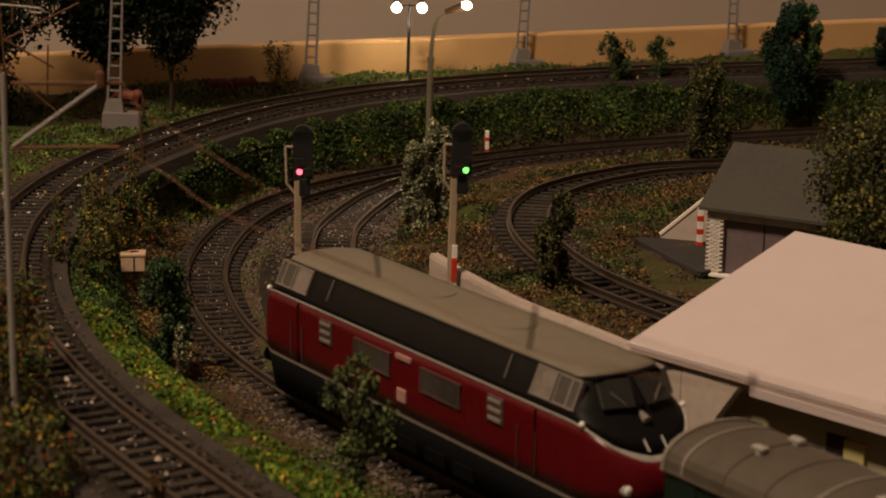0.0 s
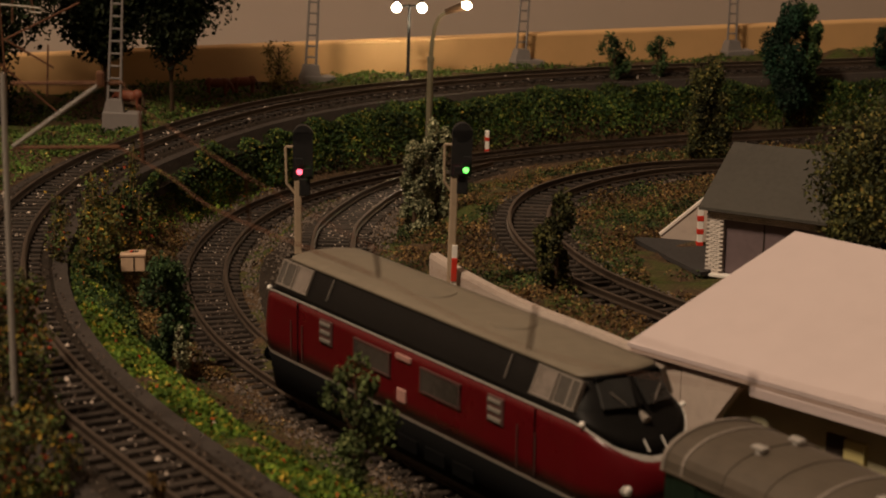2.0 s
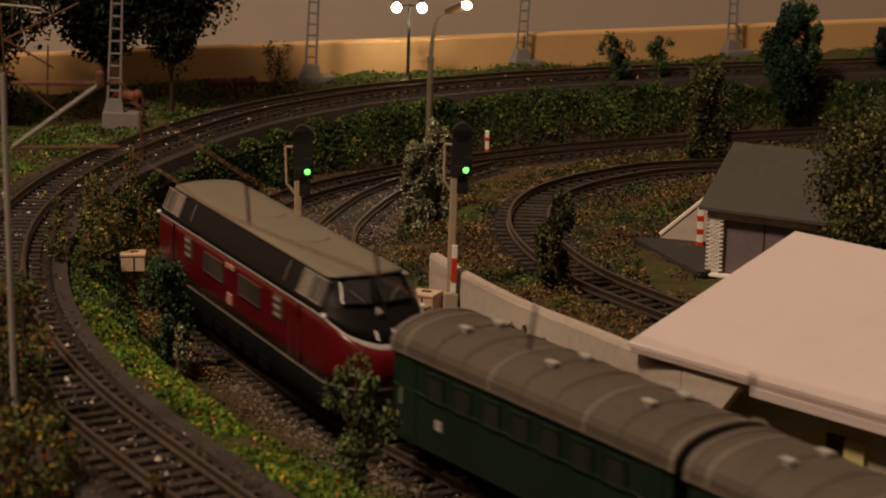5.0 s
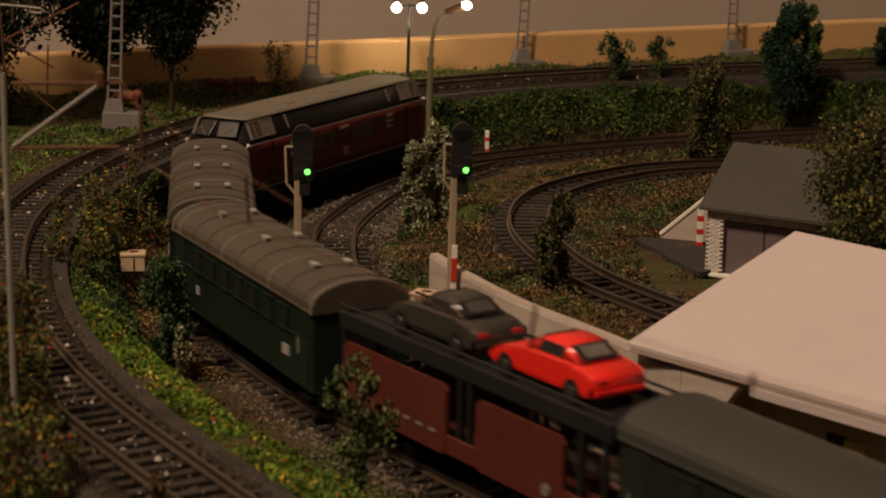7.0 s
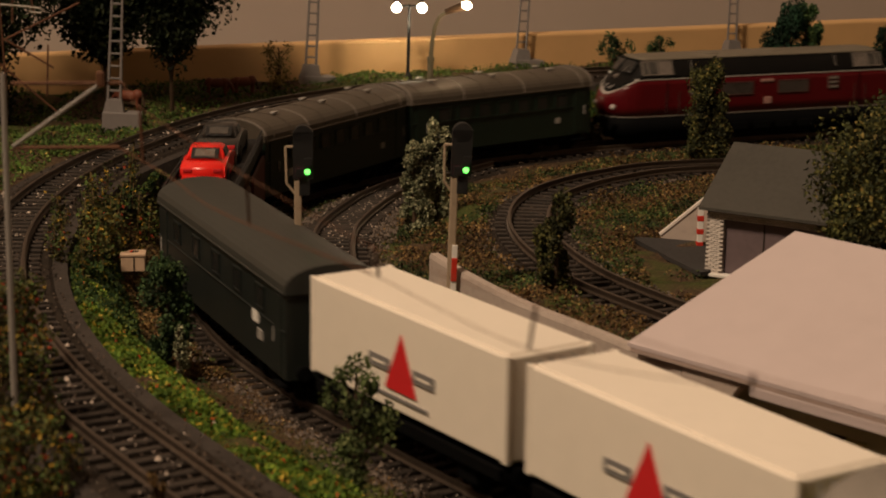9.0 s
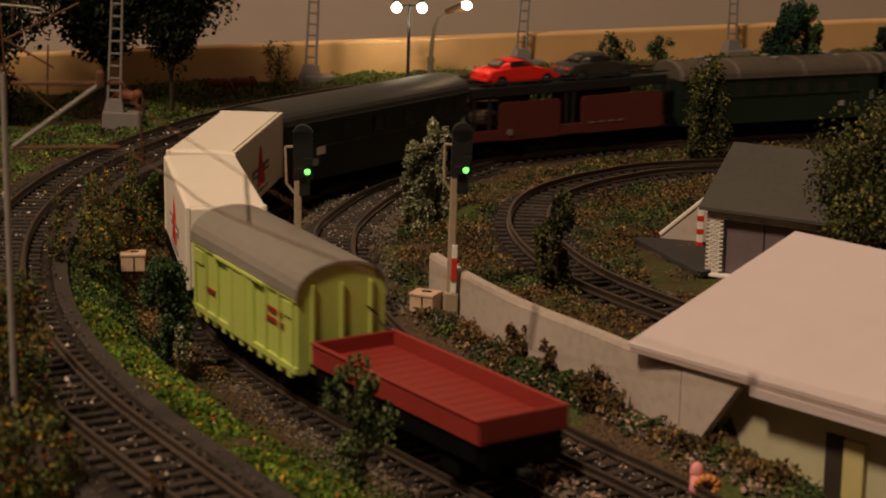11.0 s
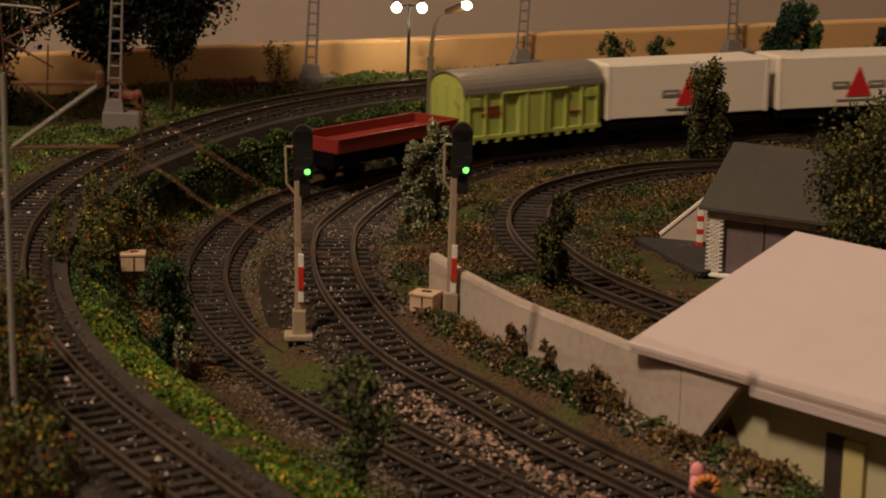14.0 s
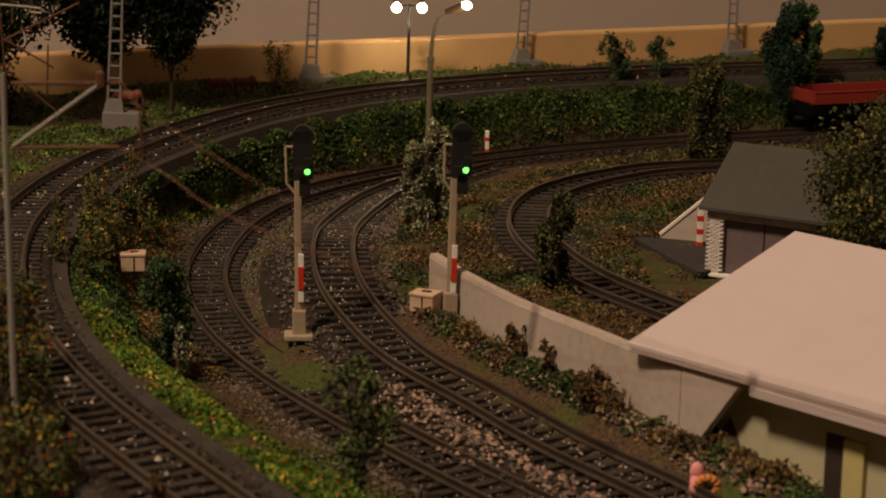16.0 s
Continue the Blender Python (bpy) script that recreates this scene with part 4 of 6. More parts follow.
def lattice_mast(x, y, z, top, yaw, lean, label):
    root = empty("catenary_mast", pose(x, y, z, 0, lean, yaw), label=label, category="catenary mast", group="catenary masts")
    low = max(-0.0116, min(0.0004, ground_z(x, y) - z - 0.001))
    part("foundation", box((0.0045, 0, (low + 0.0040) / 2), (0.0205, 0.0105, 0.0040 - low), 0.0005), M_GREYMAST, root, "grey concrete foundation block")
    bm = bmesh.new()
    lo = [bm.verts.new((sx * 0.0054, sy * 0.0042, 0.0038)) for sx, sy in ((-1, -1), (1, -1), (1, 1), (-1, 1))]
    hi = [bm.verts.new((sx * 0.0040, sy * 0.0034, 0.0105)) for sx, sy in ((-1, -1), (1, -1), (1, 1), (-1, 1))]
    bm.faces.new(hi)
    bm.faces.new(lo[::-1])
    for i in range(4):
        bm.faces.new((lo[i], lo[(i + 1) % 4], hi[(i + 1) % 4], hi[i]))
    part("pedestal", bm, M_GREYMAST, root)
    h = top - z
    w0, w1 = 0.0033, 0.0022
    for sx in (-1, 1):
        part("leg", rod((sx * w0, 0, 0.010), (sx * w1, 0, h), 0.00085, 0.0007, 6), M_GREYMAST, root)
    k = int((h - 0.012) / 0.0066)
    for i in range(k):
        zz = 0.015 + i * 0.0066
        w = w0 + (w1 - w0) * (zz - 0.012) / (h - 0.012)
        part("rung", box((0, 0, zz), (2 * w, 0.0012, 0.0011), 0.0002), M_GREYMAST, root)
    return root


lattice_mast(-0.1765, 1.045, 0.0275, 0.140, 5, 3.0, "tall grey lattice catenary mast on a concrete foot")
lattice_mast(-0.0815, 1.187, 0.0278, 0.132, 22, 3.0, "tall grey lattice catenary mast beside the raised track")
lattice_mast(0.0475, 1.2570, 0.0300, 0.130, 24, 3.5, "tall grey lattice catenary mast before the backboard")
lattice_mast(0.1905, 1.3180, 0.0300, 0.126, 24, 0.0, "tall grey lattice catenary mast at the far curve")


def wire(name, pts, r, material, parent, label=""):
    if len(pts) == 2:
        return part(name, rod(pts[0], pts[1], r, None, 6), material, parent, label)
    v, f = sweep(spline(pts, 0.003), [(r * math.cos(1.047 * i), r * math.sin(1.047 * i)) for i in range(6)])
    return raw(name, v, f, material, parent, label, True)


def build_catenary():
    root = empty("overhead_line", pose(-0.1135, 0.505, 0.026), label="rust brown overhead line with mast, arms and droppers", category="overhead line")
    o = Vector((0.1135, -0.505, -0.026))

    def at(*pts):
        return [tuple(Vector(q) + o) for q in pts]
    part("mast", rod(at((-0.1135, 0.505, 0.026))[0], at((-0.1135, 0.505, 0.1285))[0], 0.0010, 0.0008, 8), M_WHITEBAR, root, "pale metal mast")
    part("strut", rod(at((-0.1115, 0.505, 0.1095))[0], at((-0.0885, 0.505, 0.1262))[0], 0.0006, None, 8), M_WHITEBAR, root, "pale slanted strut")
    part("upper_arm", rod(at((-0.1115, 0.505, 0.1260))[0], at((-0.0830, 0.507, 0.1262))[0], 0.0005, None, 8), M_RUSTWIRE, root)
    part("lower_arm", rod(at((-0.1115, 0.505, 0.1092))[0], at((-0.0842, 0.507, 0.1094))[0], 0.0005, None, 8), M_RUSTWIRE, root)
    part("insulator", box(at((-0.0885, 0.505, 0.1275))[0], (0.002, 0.002, 0.004), 0.0004), M_RUSTWIRE, root)
    contact = [(-0.0842, 0.507, 0.1092), (-0.066, 0.471, 0.1085), (-0.050, 0.435, 0.108), (-0.0135, 0.378, 0.108), (0.0155, 0.326, 0.108), (0.0449, 0.276, 0.1164), (0.0539, 0.22, 0.1293)]
    messenger = [(-0.0830, 0.507, 0.1262), (-0.075, 0.485, 0.1232), (-0.042, 0.413, 0.1205), (-0.012, 0.343, 0.1215), (0.0148, 0.303, 0.122), (0.0434, 0.265, 0.1223), (0.0538, 0.22, 0.1311)]
    wire("contact_wire", at(*contact[:4]), 0.00020, M_RUSTWIRE, root, "rust brown contact wire")
    wire("contact_wire", at(*contact[3:]), 0.00009, M_RUSTWIRE, root)
    wire("messenger_wire", at(*messenger[:3]), 0.00014, M_RUSTWIRE, root, "rust brown messenger wire")
    wire("messenger_wire", at(*messenger[2:]), 0.00009, M_RUSTWIRE, root)
    for a, b in (((-0.076, 0.488, 0.1235), (-0.0755, 0.489, 0.1088)), ((-0.042, 0.413, 0.1205), (-0.0425, 0.424, 0.108)), ((-0.012, 0.343, 0.1215), (-0.0125, 0.377, 0.108)),
                 ((0.0148, 0.303, 0.122), (0.0150, 0.327, 0.108)), ((0.0434, 0.265, 0.1223), (0.0449, 0.276, 0.1164))):
        wire("dropper", at(a, b), 0.00034, M_RUSTWIRE, root)
    root2 = empty("far_wires", pose(-0.19, 0.93, 0.033), label="thin brown overhead wires and rods crossing the trees", category="overhead line")
    o2 = Vector((0.19, -0.93, -0.033))
    for a, b in (((-0.1456, 0.65, 0.1186), (-0.1202, 0.65, 0.1313)), ((-0.1456, 0.65, 0.1193), (-0.1292, 0.65, 0.1098)), ((-0.1469, 0.65, 0.1109), (-0.1287, 0.65, 0.0952)),
                 ((-0.1420, 0.65, 0.1330), (-0.1423, 0.65, 0.1246)), ((-0.1359, 0.65, 0.1330), (-0.1351, 0.65, 0.1274)), ((-0.1308, 0.65, 0.1173), (-0.1317, 0.65, 0.1004)),
                 ((-0.1464, 0.65, 0.1330), (-0.1450, 0.65, 0.1020))):
        wire("wire", [tuple(Vector(a) + o2), tuple(Vector(b) + o2)], 0.00034, M_RUSTWIRE, root2)
    hook = [(-0.1461, 0.65, 0.1304), (-0.1378, 0.65, 0.1298), (-0.1332, 0.65, 0.1293), (-0.1319, 0.65, 0.1286), (-0.1329, 0.65, 0.1277), (-0.1362, 0.65, 0.1280), (-0.1368, 0.65, 0.1287)]
    part("hook", curve_rods([tuple(Vector(q) + o2) for q in hook], 0.0004, 0.0004), M_CHROME, root2, "bright bent metal hook")


build_catenary()


# ---- small things on the ground ----
def striped_post(x, y, z, h, bands, label):
    root = empty("marker_post", pose(x, y, z), label=label, category="marker post", group="marker posts")
    part("post", box((0, 0, h / 2), (0.0024, 0.0024, h), 0.0003), M_WHITE, root, "white post")
    for b in bands:
        part("red_band", box((0, 0, b * h), (0.0027, 0.0027, h * 0.14), 0.0003), M_RED, root, "red band")


striped_post(0.0245, 1.1235, -0.006, 0.0165, (0.28, 0.70), "white marker post with red bands beside the track")
striped_post(0.1045, 0.7880, 0.020, 0.0170, (0.10, 0.42, 0.74), "white marker post with red bands at the garage")


def relay_box(x, y, z, yaw, label):
    root = empty("relay_box", pose(x, y, z, 0, 0, yaw), label=label, category="relay box")
    part("case", box((0, 0, 0.003), (0.0095, 0.0080, 0.0062), 0.0004), M_WOODBOX, root)
    part("lid", box((0, 0, 0.0066), (0.0102, 0.0086, 0.0012), 0.0003), M_WOODBOX, root, "flat lid with a dark slot")
    part("slot", box((0.0004, 0.0002, 0.0073), (0.0036, 0.0018, 0.0006), 0.0002), M_BLACK, root)
    part("seam", box((0.0004, -0.0041, 0.003), (0.0005, 0.0004, 0.0058)), M_DARKDOOR, root)


relay_box(-0.1243, 0.7745, 0.0112, 6, "pale wooden relay box with a slotted lid on the bank")
relay_box(-0.0062, 0.7095, 0.0130, -24, "pale wooden relay box with a hole beside the loop track")


def horse(x, y, z, yaw, label, s=1.0):
    root = empty("toy_horse", pose(x, y, z, 0, 0, yaw), label=label, category="toy horse")
    bm = ball((0, 0, 0.0098 * s), (0.0082 * s, 0.0030 * s, 0.0036 * s), 12)
    ball((0.0058 * s, 0, 0.0102 * s), (0.0036 * s, 0.0027 * s, 0.0036 * s), 10, bm)
    ball((-0.0058 * s, 0, 0.0106 * s), (0.0036 * s, 0.0029 * s, 0.0036 * s), 10, bm)
    part("body", bm, M_BONE, root, "", True)
    part("neck", rod((0.0075 * s, 0, 0.0115 * s), (0.0118 * s, 0, 0.0066 * s), 0.0022 * s, 0.0014 * s, 10), M_BONE, root)
    part("head", rod((0.0114 * s, 0, 0.0072 * s), (0.0138 * s, 0, 0.0022 * s), 0.0015 * s, 0.0009 * s, 10), M_BONE, root)
    for lx in (-0.0065, 0.0062):
        for ly in (-0.0018, 0.0018):
            part("leg", rod((lx * s, ly * s, 0.0088 * s), ((lx + 0.0004) * s, ly * s, 0.0), 0.0012 * s, 0.0006 * s, 8), M_BONE, root)
    part("tail", rod((-0.0088 * s, 0, 0.0115 * s), (-0.0105 * s, 0, 0.0040 * s), 0.0006 * s, 0.0010 * s, 6), M_BARK, root)


horse(-0.1165, 1.140, ground_z(-0.1165, 1.140), 205, "chestnut toy horse grazing on the meadow", 0.8)
horse(-0.176, 1.095, ground_z(-0.176, 1.095), 160, "chestnut toy horse standing under the trees", 0.9)
horse(-0.131, 1.128, ground_z(-0.131, 1.128), 20, "dark chestnut toy horse beside a tree", 0.75)


def build_figure():
    bm = rod((0, 0, 0), (0, 0, 0.0075), 0.0024, 0.0018, 10)
    ball((0, 0, 0.0085), (0.0022, 0.0016, 0.0030), 10, bm)
    ob = link_bm("small_figurine", bm, M_PINK, None, "", True)
    ob.matrix_world = pose(0.0744, 0.5450, 0.0010)
    tagged(ob, "tiny plain pink painted figurine beside the track", "figurine")
    own = bmesh.new()
    for i in range(12):
        a, b = 6.283 * i / 12, 6.283 * (i + 1) / 12
        rod((0.0030 * math.cos(a), 0, 0.0030 * math.sin(a)), (0.0030 * math.cos(b), 0, 0.0030 * math.sin(b)), 0.0013, None, 7, own)
    ob = link_bm("orange_ring", own, M_ORANGE, None, "", True)
    ob.matrix_world = pose(0.0773, 0.5438, 0.0053, 10, 20, 0)
    tagged(ob, "small orange ring shaped figure leaning on a figurine", "figurine")


build_figure()


# ---- buildings ----
def build_garage():
    u = Vector((0.855, -0.519, 0)).normalized()
    yaw = math.degrees(math.atan2(u.y, u.x))
    root = empty("garage", pose(0.1015, 0.7465, 0.0195, 0, 0, yaw), label="low white brick garage with plum door and slate grey roof", category="garage")
    w, d, e, r = 0.060, 0.058, 0.0262, 0.0462
    part("rear_wall", box((w / 2, d - 0.001, e / 2), (w, 0.002, e), 0.0002), M_MORTAR, root)
    for x in (0.001, w - 0.001):
        bm = bmesh.new()
        outline = [(0.0012, 0.0), (d, 0.0), (d, e - 0.0005), (d / 2, r - 0.0012), (0.0012, e - 0.0005)]
        a = [bm.verts.new((x - 0.001, y, z)) for y, z in outline]
        b = [bm.verts.new((x + 0.001, y, z)) for y, z in outline]
        bm.faces.new(a)
        bm.faces.new(b[::-1])
        for i in range(5):
            bm.faces.new((a[i], a[(i + 1) % 5], b[(i + 1) % 5], b[i]))
        part("side_wall", bm, M_MORTAR, root)
    part("mortar_left", box((0.0035, 0.0012, e / 2), (0.0070, 0.0016, e)), M_MORTAR, root)
    part("mortar_lintel", box((w / 2, 0.0012, e - 0.0018), (w, 0.0016, 0.0036)), M_MORTAR, root)
    part("mortar_right", box((w - 0.0035, 0.0012, e / 2), (0.0070, 0.0016, e)), M_MORTAR, root)
    part("garage_door", box((w / 2, 0.0030, (e - 0.0036) / 2), (w - 0.0138, 0.0012, e - 0.0037)), M_PURPLE, root, "flat plum brown garage door")
    for x in (w * 0.38, w * 0.62):
        part("door_seam", box((x, 0.0023, (e - 0.004) / 2), (0.0005, 0.0006, e - 0.0050)), M_DARKDOOR, root)
    part("sill", box((w / 2, -0.0002, 0.0003), (w + 0.001, 0.0040, 0.0012), 0.0002), M_WHITE, root)
    for sgn, nm in ((1, "front_roof"), (-1, "rear_roof")):
        bm = bmesh.new()
        y0 = -0.003 if sgn > 0 else d + 0.003
        q = [(-0.0025, y0, e - 0.0006), (w + 0.0025, y0, e - 0.0006), (w + 0.0025, d / 2, r), (-0.0025, d / 2, r)]
        lo = [bm.verts.new(c) for c in q]
        hi = [bm.verts.new((c[0], c[1], c[2] + 0.0012)) for c in q]
        bm.faces.new(hi)
        bm.faces.new(lo[::-1])
        for i in range(4):
            bm.faces.new((lo[i], lo[(i + 1) % 4], hi[(i + 1) % 4], hi[i]))
        part(nm, bm, M_SLATE, root, "plain slate grey roof slope")
    me = bpy.data.meshes.new("brick")
    bb = box((0, 0, 0), (0.00215, 0.0010, 0.00068), 0.0001)
    bb.to_mesh(me)
    bb.free()
    me.materials.append(M_WHITE_BRICK)
    count = 0
    for row in range(int(e / 0.00082)):
        z = 0.0006 + row * 0.00082
        for x0, x1 in (((0.0, 0.0070),) if z < e - 0.0036 else ((0.0, 0.046),)):
            x = x0 + 0.0011 + (0.0012 if row % 2 else 0)
            while x < x1 - 0.0008:
                ob = new("brick", me)
                ob.parent = root
                ob.matrix_basis = pose(x, 0.0002, z)
                x += 0.0024
                count += 1


build_garage()


def build_yard():
    bm = prism([(0.078, 0.802), (0.108, 0.797), (0.1035, 0.744), (0.099, 0.741), (0.090, 0.765)], 0.0195, 0.0213)
    tagged(link_bm("yard", bm, M_ASPHALT), "dark asphalt yard in front of the garage", "yard", kind="structure")
    bm = bmesh.new()
    q = [((0.0905, 0.800), 0.0225), ((0.1085, 0.794), 0.0405)]
    v = []
    for (x, y), z in q:
        for dy in (0.0, 0.004):
            v.append((bm.verts.new((x, y + dy, 0.019)), bm.verts.new((x, y + dy, z))))
    a0, a1, b0, b1 = v
    bm.faces.new((a0[0], b0[0], b0[1], a0[1]))
    bm.faces.new((a1[0], a1[1], b1[1], b1[0]))
    bm.faces.new((a0[1], b0[1], b1[1], a1[1]))
    bm.faces.new((a0[0], a0[1], a1[1], a1[0]))
    bm.faces.new((b0[0], b1[0], b1[1], b0[1]))
    bm.faces.new((a0[0], a1[0], b1[0], b0[0]))
    ob = link_bm("ramp_wall", bm, M_CONCRETE)
    tagged(ob, "pale concrete wing wall with a sloping top beside the garage", "wall", kind="structure")
    own = rod((0.0898, 0.8005, 0.0228), (0.1088, 0.7940, 0.0412), 0.0009, None, 6)
    tagged(link_bm("ramp_coping", own, M_WHITE_BRICK), "pale coping on the sloping wing wall", "coping", kind="structure")


build_yard()


def build_station():
    """The pale gabled building at the layout's near edge: x along its eave, y across."""
    yaw = math.degrees(math.atan2(-0.7373, 0.6756))
    root = empty("station_building", pose(0.0592, 0.5934, 0.0, 0, 0, yaw), label="station building with a wide plain pale gabled roof", category="building")
    L, V, e, r = 0.34, 0.0806, 0.0345, 0.0584
    DOOR = 0.0696
    for sgn, nm in ((1, "front_roof"), (-1, "rear_roof")):
        bm = bmesh.new()
        v0 = -0.0012 if sgn > 0 else 2 * V
        q = [(-0.001, v0, e), (L, v0, e), (L, V, r), (-0.001, V, r)]
        lo = [bm.verts.new((c[0], c[1], c[2] - 0.0012)) for c in q]
        hi = [bm.verts.new(c) for c in q]
        bm.faces.new(hi)
        bm.faces.new(lo[::-1])
        for i in range(4):
            bm.faces.new((lo[i], lo[(i + 1) % 4], hi[(i + 1) % 4], hi[i]))
        part(nm, bm, M_PALE_ROOF, root, "plain matt pale roof slope")
    # The fascia's darker pink paints in the shade on its upright face
    part("fascia", box((L / 2, -0.0006, e - 0.0020), (L, 0.0009, 0.0016), 0.0002), M_FASCIA, root, "fascia board with its pinkish shade in the colour")
    part("eave_board", box((0.0475 + (L - 0.0475) / 2, -0.0006, e - 0.0044), (L - 0.0475, 0.0013, 0.0032), 0.0003), M_PALE_ROOF, root, "pale eave board")
    part("front_wall", box((0.010 + (L - 0.010) / 2, 0.0090, 0.0150), (L - 0.010, 0.0020, 0.0370), 0.0002), M_OLIVE, root, "olive card front wall set back under the eave")
    part("soffit", box((L / 2 + 0.004, 0.0046, e - 0.0026), (L - 0.010, 0.0068, 0.0008)), M_OLIVE, root)
    part("door", box((DOOR + 0.0035, 0.0078, 0.0083), (0.0070, 0.0012, 0.0260), 0.0002), M_DARKDOOR, root, "dark door recess")
    part("pilaster", box((DOOR + 0.0107, 0.0072, 0.0083), (0.0072, 0.0024, 0.0260), 0.0003), M_CREAM, root, "cream yellow pilaster")
    bm = bmesh.new()
    gable = [(0.004, 0.018), (2 * V - 0.003, 0.018), (2 * V - 0.003, e - 0.0015), (V, r - 0.0015), (0.004, e - 0.0005)]
    a = [bm.verts.new((0.0030, y, z)) for y, z in gable]
    b = [bm.verts.new((0.0050, y, z)) for y, z in gable]
    bm.faces.new(a)
    bm.faces.new(b[::-1])
    for i in range(5):
        bm.faces.new((a[i], a[(i + 1) % 5], b[(i + 1) % 5], b[i]))
    part("end_wall", bm, M_OLIVE, root)


build_station()


def build_wall_pipe():
    x, y = -0.262, 1.30
    ob = link_bm("wall_pipe", rod((x, y, -0.2), (x, y, 1.6), 0.0058, None, 20), M_WHITE, None, "", True)
    tagged(ob, "white vertical pipe before the room wall", "pipe", kind="structure")
    # Upright strip added in place of the shaded gap right of the pipe
    ob = link_bm("gap_strip", box((x + 0.016, y + 0.02, 0.7), (0.016, 0.01, 1.8), 0.001), M_CONCRETE)
    tagged(ob, "grey strip added for the dark gap beside the pipe", "duct", kind="structure")


build_wall_pipe()
# ---- rolling stock: x forward, y left, z up from the rail heads ----
def wheelset(parent, x, r=0.0052):
    bm = rod((x, -0.0085, r), (x, 0.0085, r), 0.001, None, 8)
    for y in (-0.0095, 0.0075):
        rod((x, y, r), (x, y + 0.002, r), r, None, 18, bm)
        rod((x, y + (0.0018 if y < 0 else -0.0001), r), (x, y + (0.0025 if y < 0 else 0.0002), r), r + 0.0008, None, 18, bm)
    return part("wheelset", bm, M_SKIRT, parent, "dark metal wheelset")


def bogie(parent, x, base=0.028):
    bm = bmesh.new()
    for y in (-0.0115, 0.0115):
        box((x, y, 0.0075), (base + 0.012, 0.0018, 0.0034), 0.0005, None, bm)
        for k in (-0.5, 0.5):
            box((x + k * base, y * 1.08, 0.0055), (0.005, 0.0022, 0.005), 0.0006, None, bm)
        box((x, y * 1.08, 0.0062), (0.009, 0.002, 0.0042), 0.0005, None, bm)
    box((x, 0, 0.0085), (0.012, 0.022, 0.003), 0.0005, None, bm)
    ob = part("bogie", bm, M_SKIRT, parent, "black plastic bogie")
    for k in (-0.5, 0.5):
        wheelset(ob, x + k * base)


def buffers(parent, half, z=0.0118):
    for sx in (-1, 1):
        for y in (-0.0102, 0.0102):
            bm = rod((sx * (half - 0.004), y, z), (sx * (half + 0.001), y, z), 0.0014, None, 10)
            rod((sx * (half + 0.001), y, z), (sx * (half + 0.002), y, z), 0.0027, 0.0025, 14, bm)
            part("buffer", bm, M_SKIRT, parent)
        bm = box((sx * (half + 0.001), 0, 0.008), (0.006, 0.004, 0.002), 0.0004)
        part("coupler", bm, M_BLACK, parent)


def ring(z, hl, hw, nose, drop=0.0, k=20):
    """A plan outline with flat sides and rounded ends."""
    pts = []
    for sx in (1, -1):
        for i in range(k + 1):
            a = math.pi / 2 * (1 - 2 * i / k) if sx > 0 else math.pi / 2 * (-1 - 2 * i / k)
            c, s = math.cos(a), math.sin(a)
            x = sx * (hl - nose) + nose * c
            y = hw * math.copysign(abs(s) ** 0.95, s)
            pts.append((x, y, z - drop * abs(c) ** 2.0))
    return pts


def loft(levels, cap_low=True, cap_top=True):
    bm = bmesh.new()
    rows = [[bm.verts.new(p) for p in ring(*lv)] for lv in levels]
    k = len(rows[0])
    for a, b in zip(rows, rows[1:]):
        for i in range(k):
            bm.faces.new((a[i], a[(i + 1) % k], b[(i + 1) % k], b[i]))
    if cap_low:
        bm.faces.new(rows[0][::-1])
    if cap_top:
        bm.faces.new(rows[-1])
    return bm


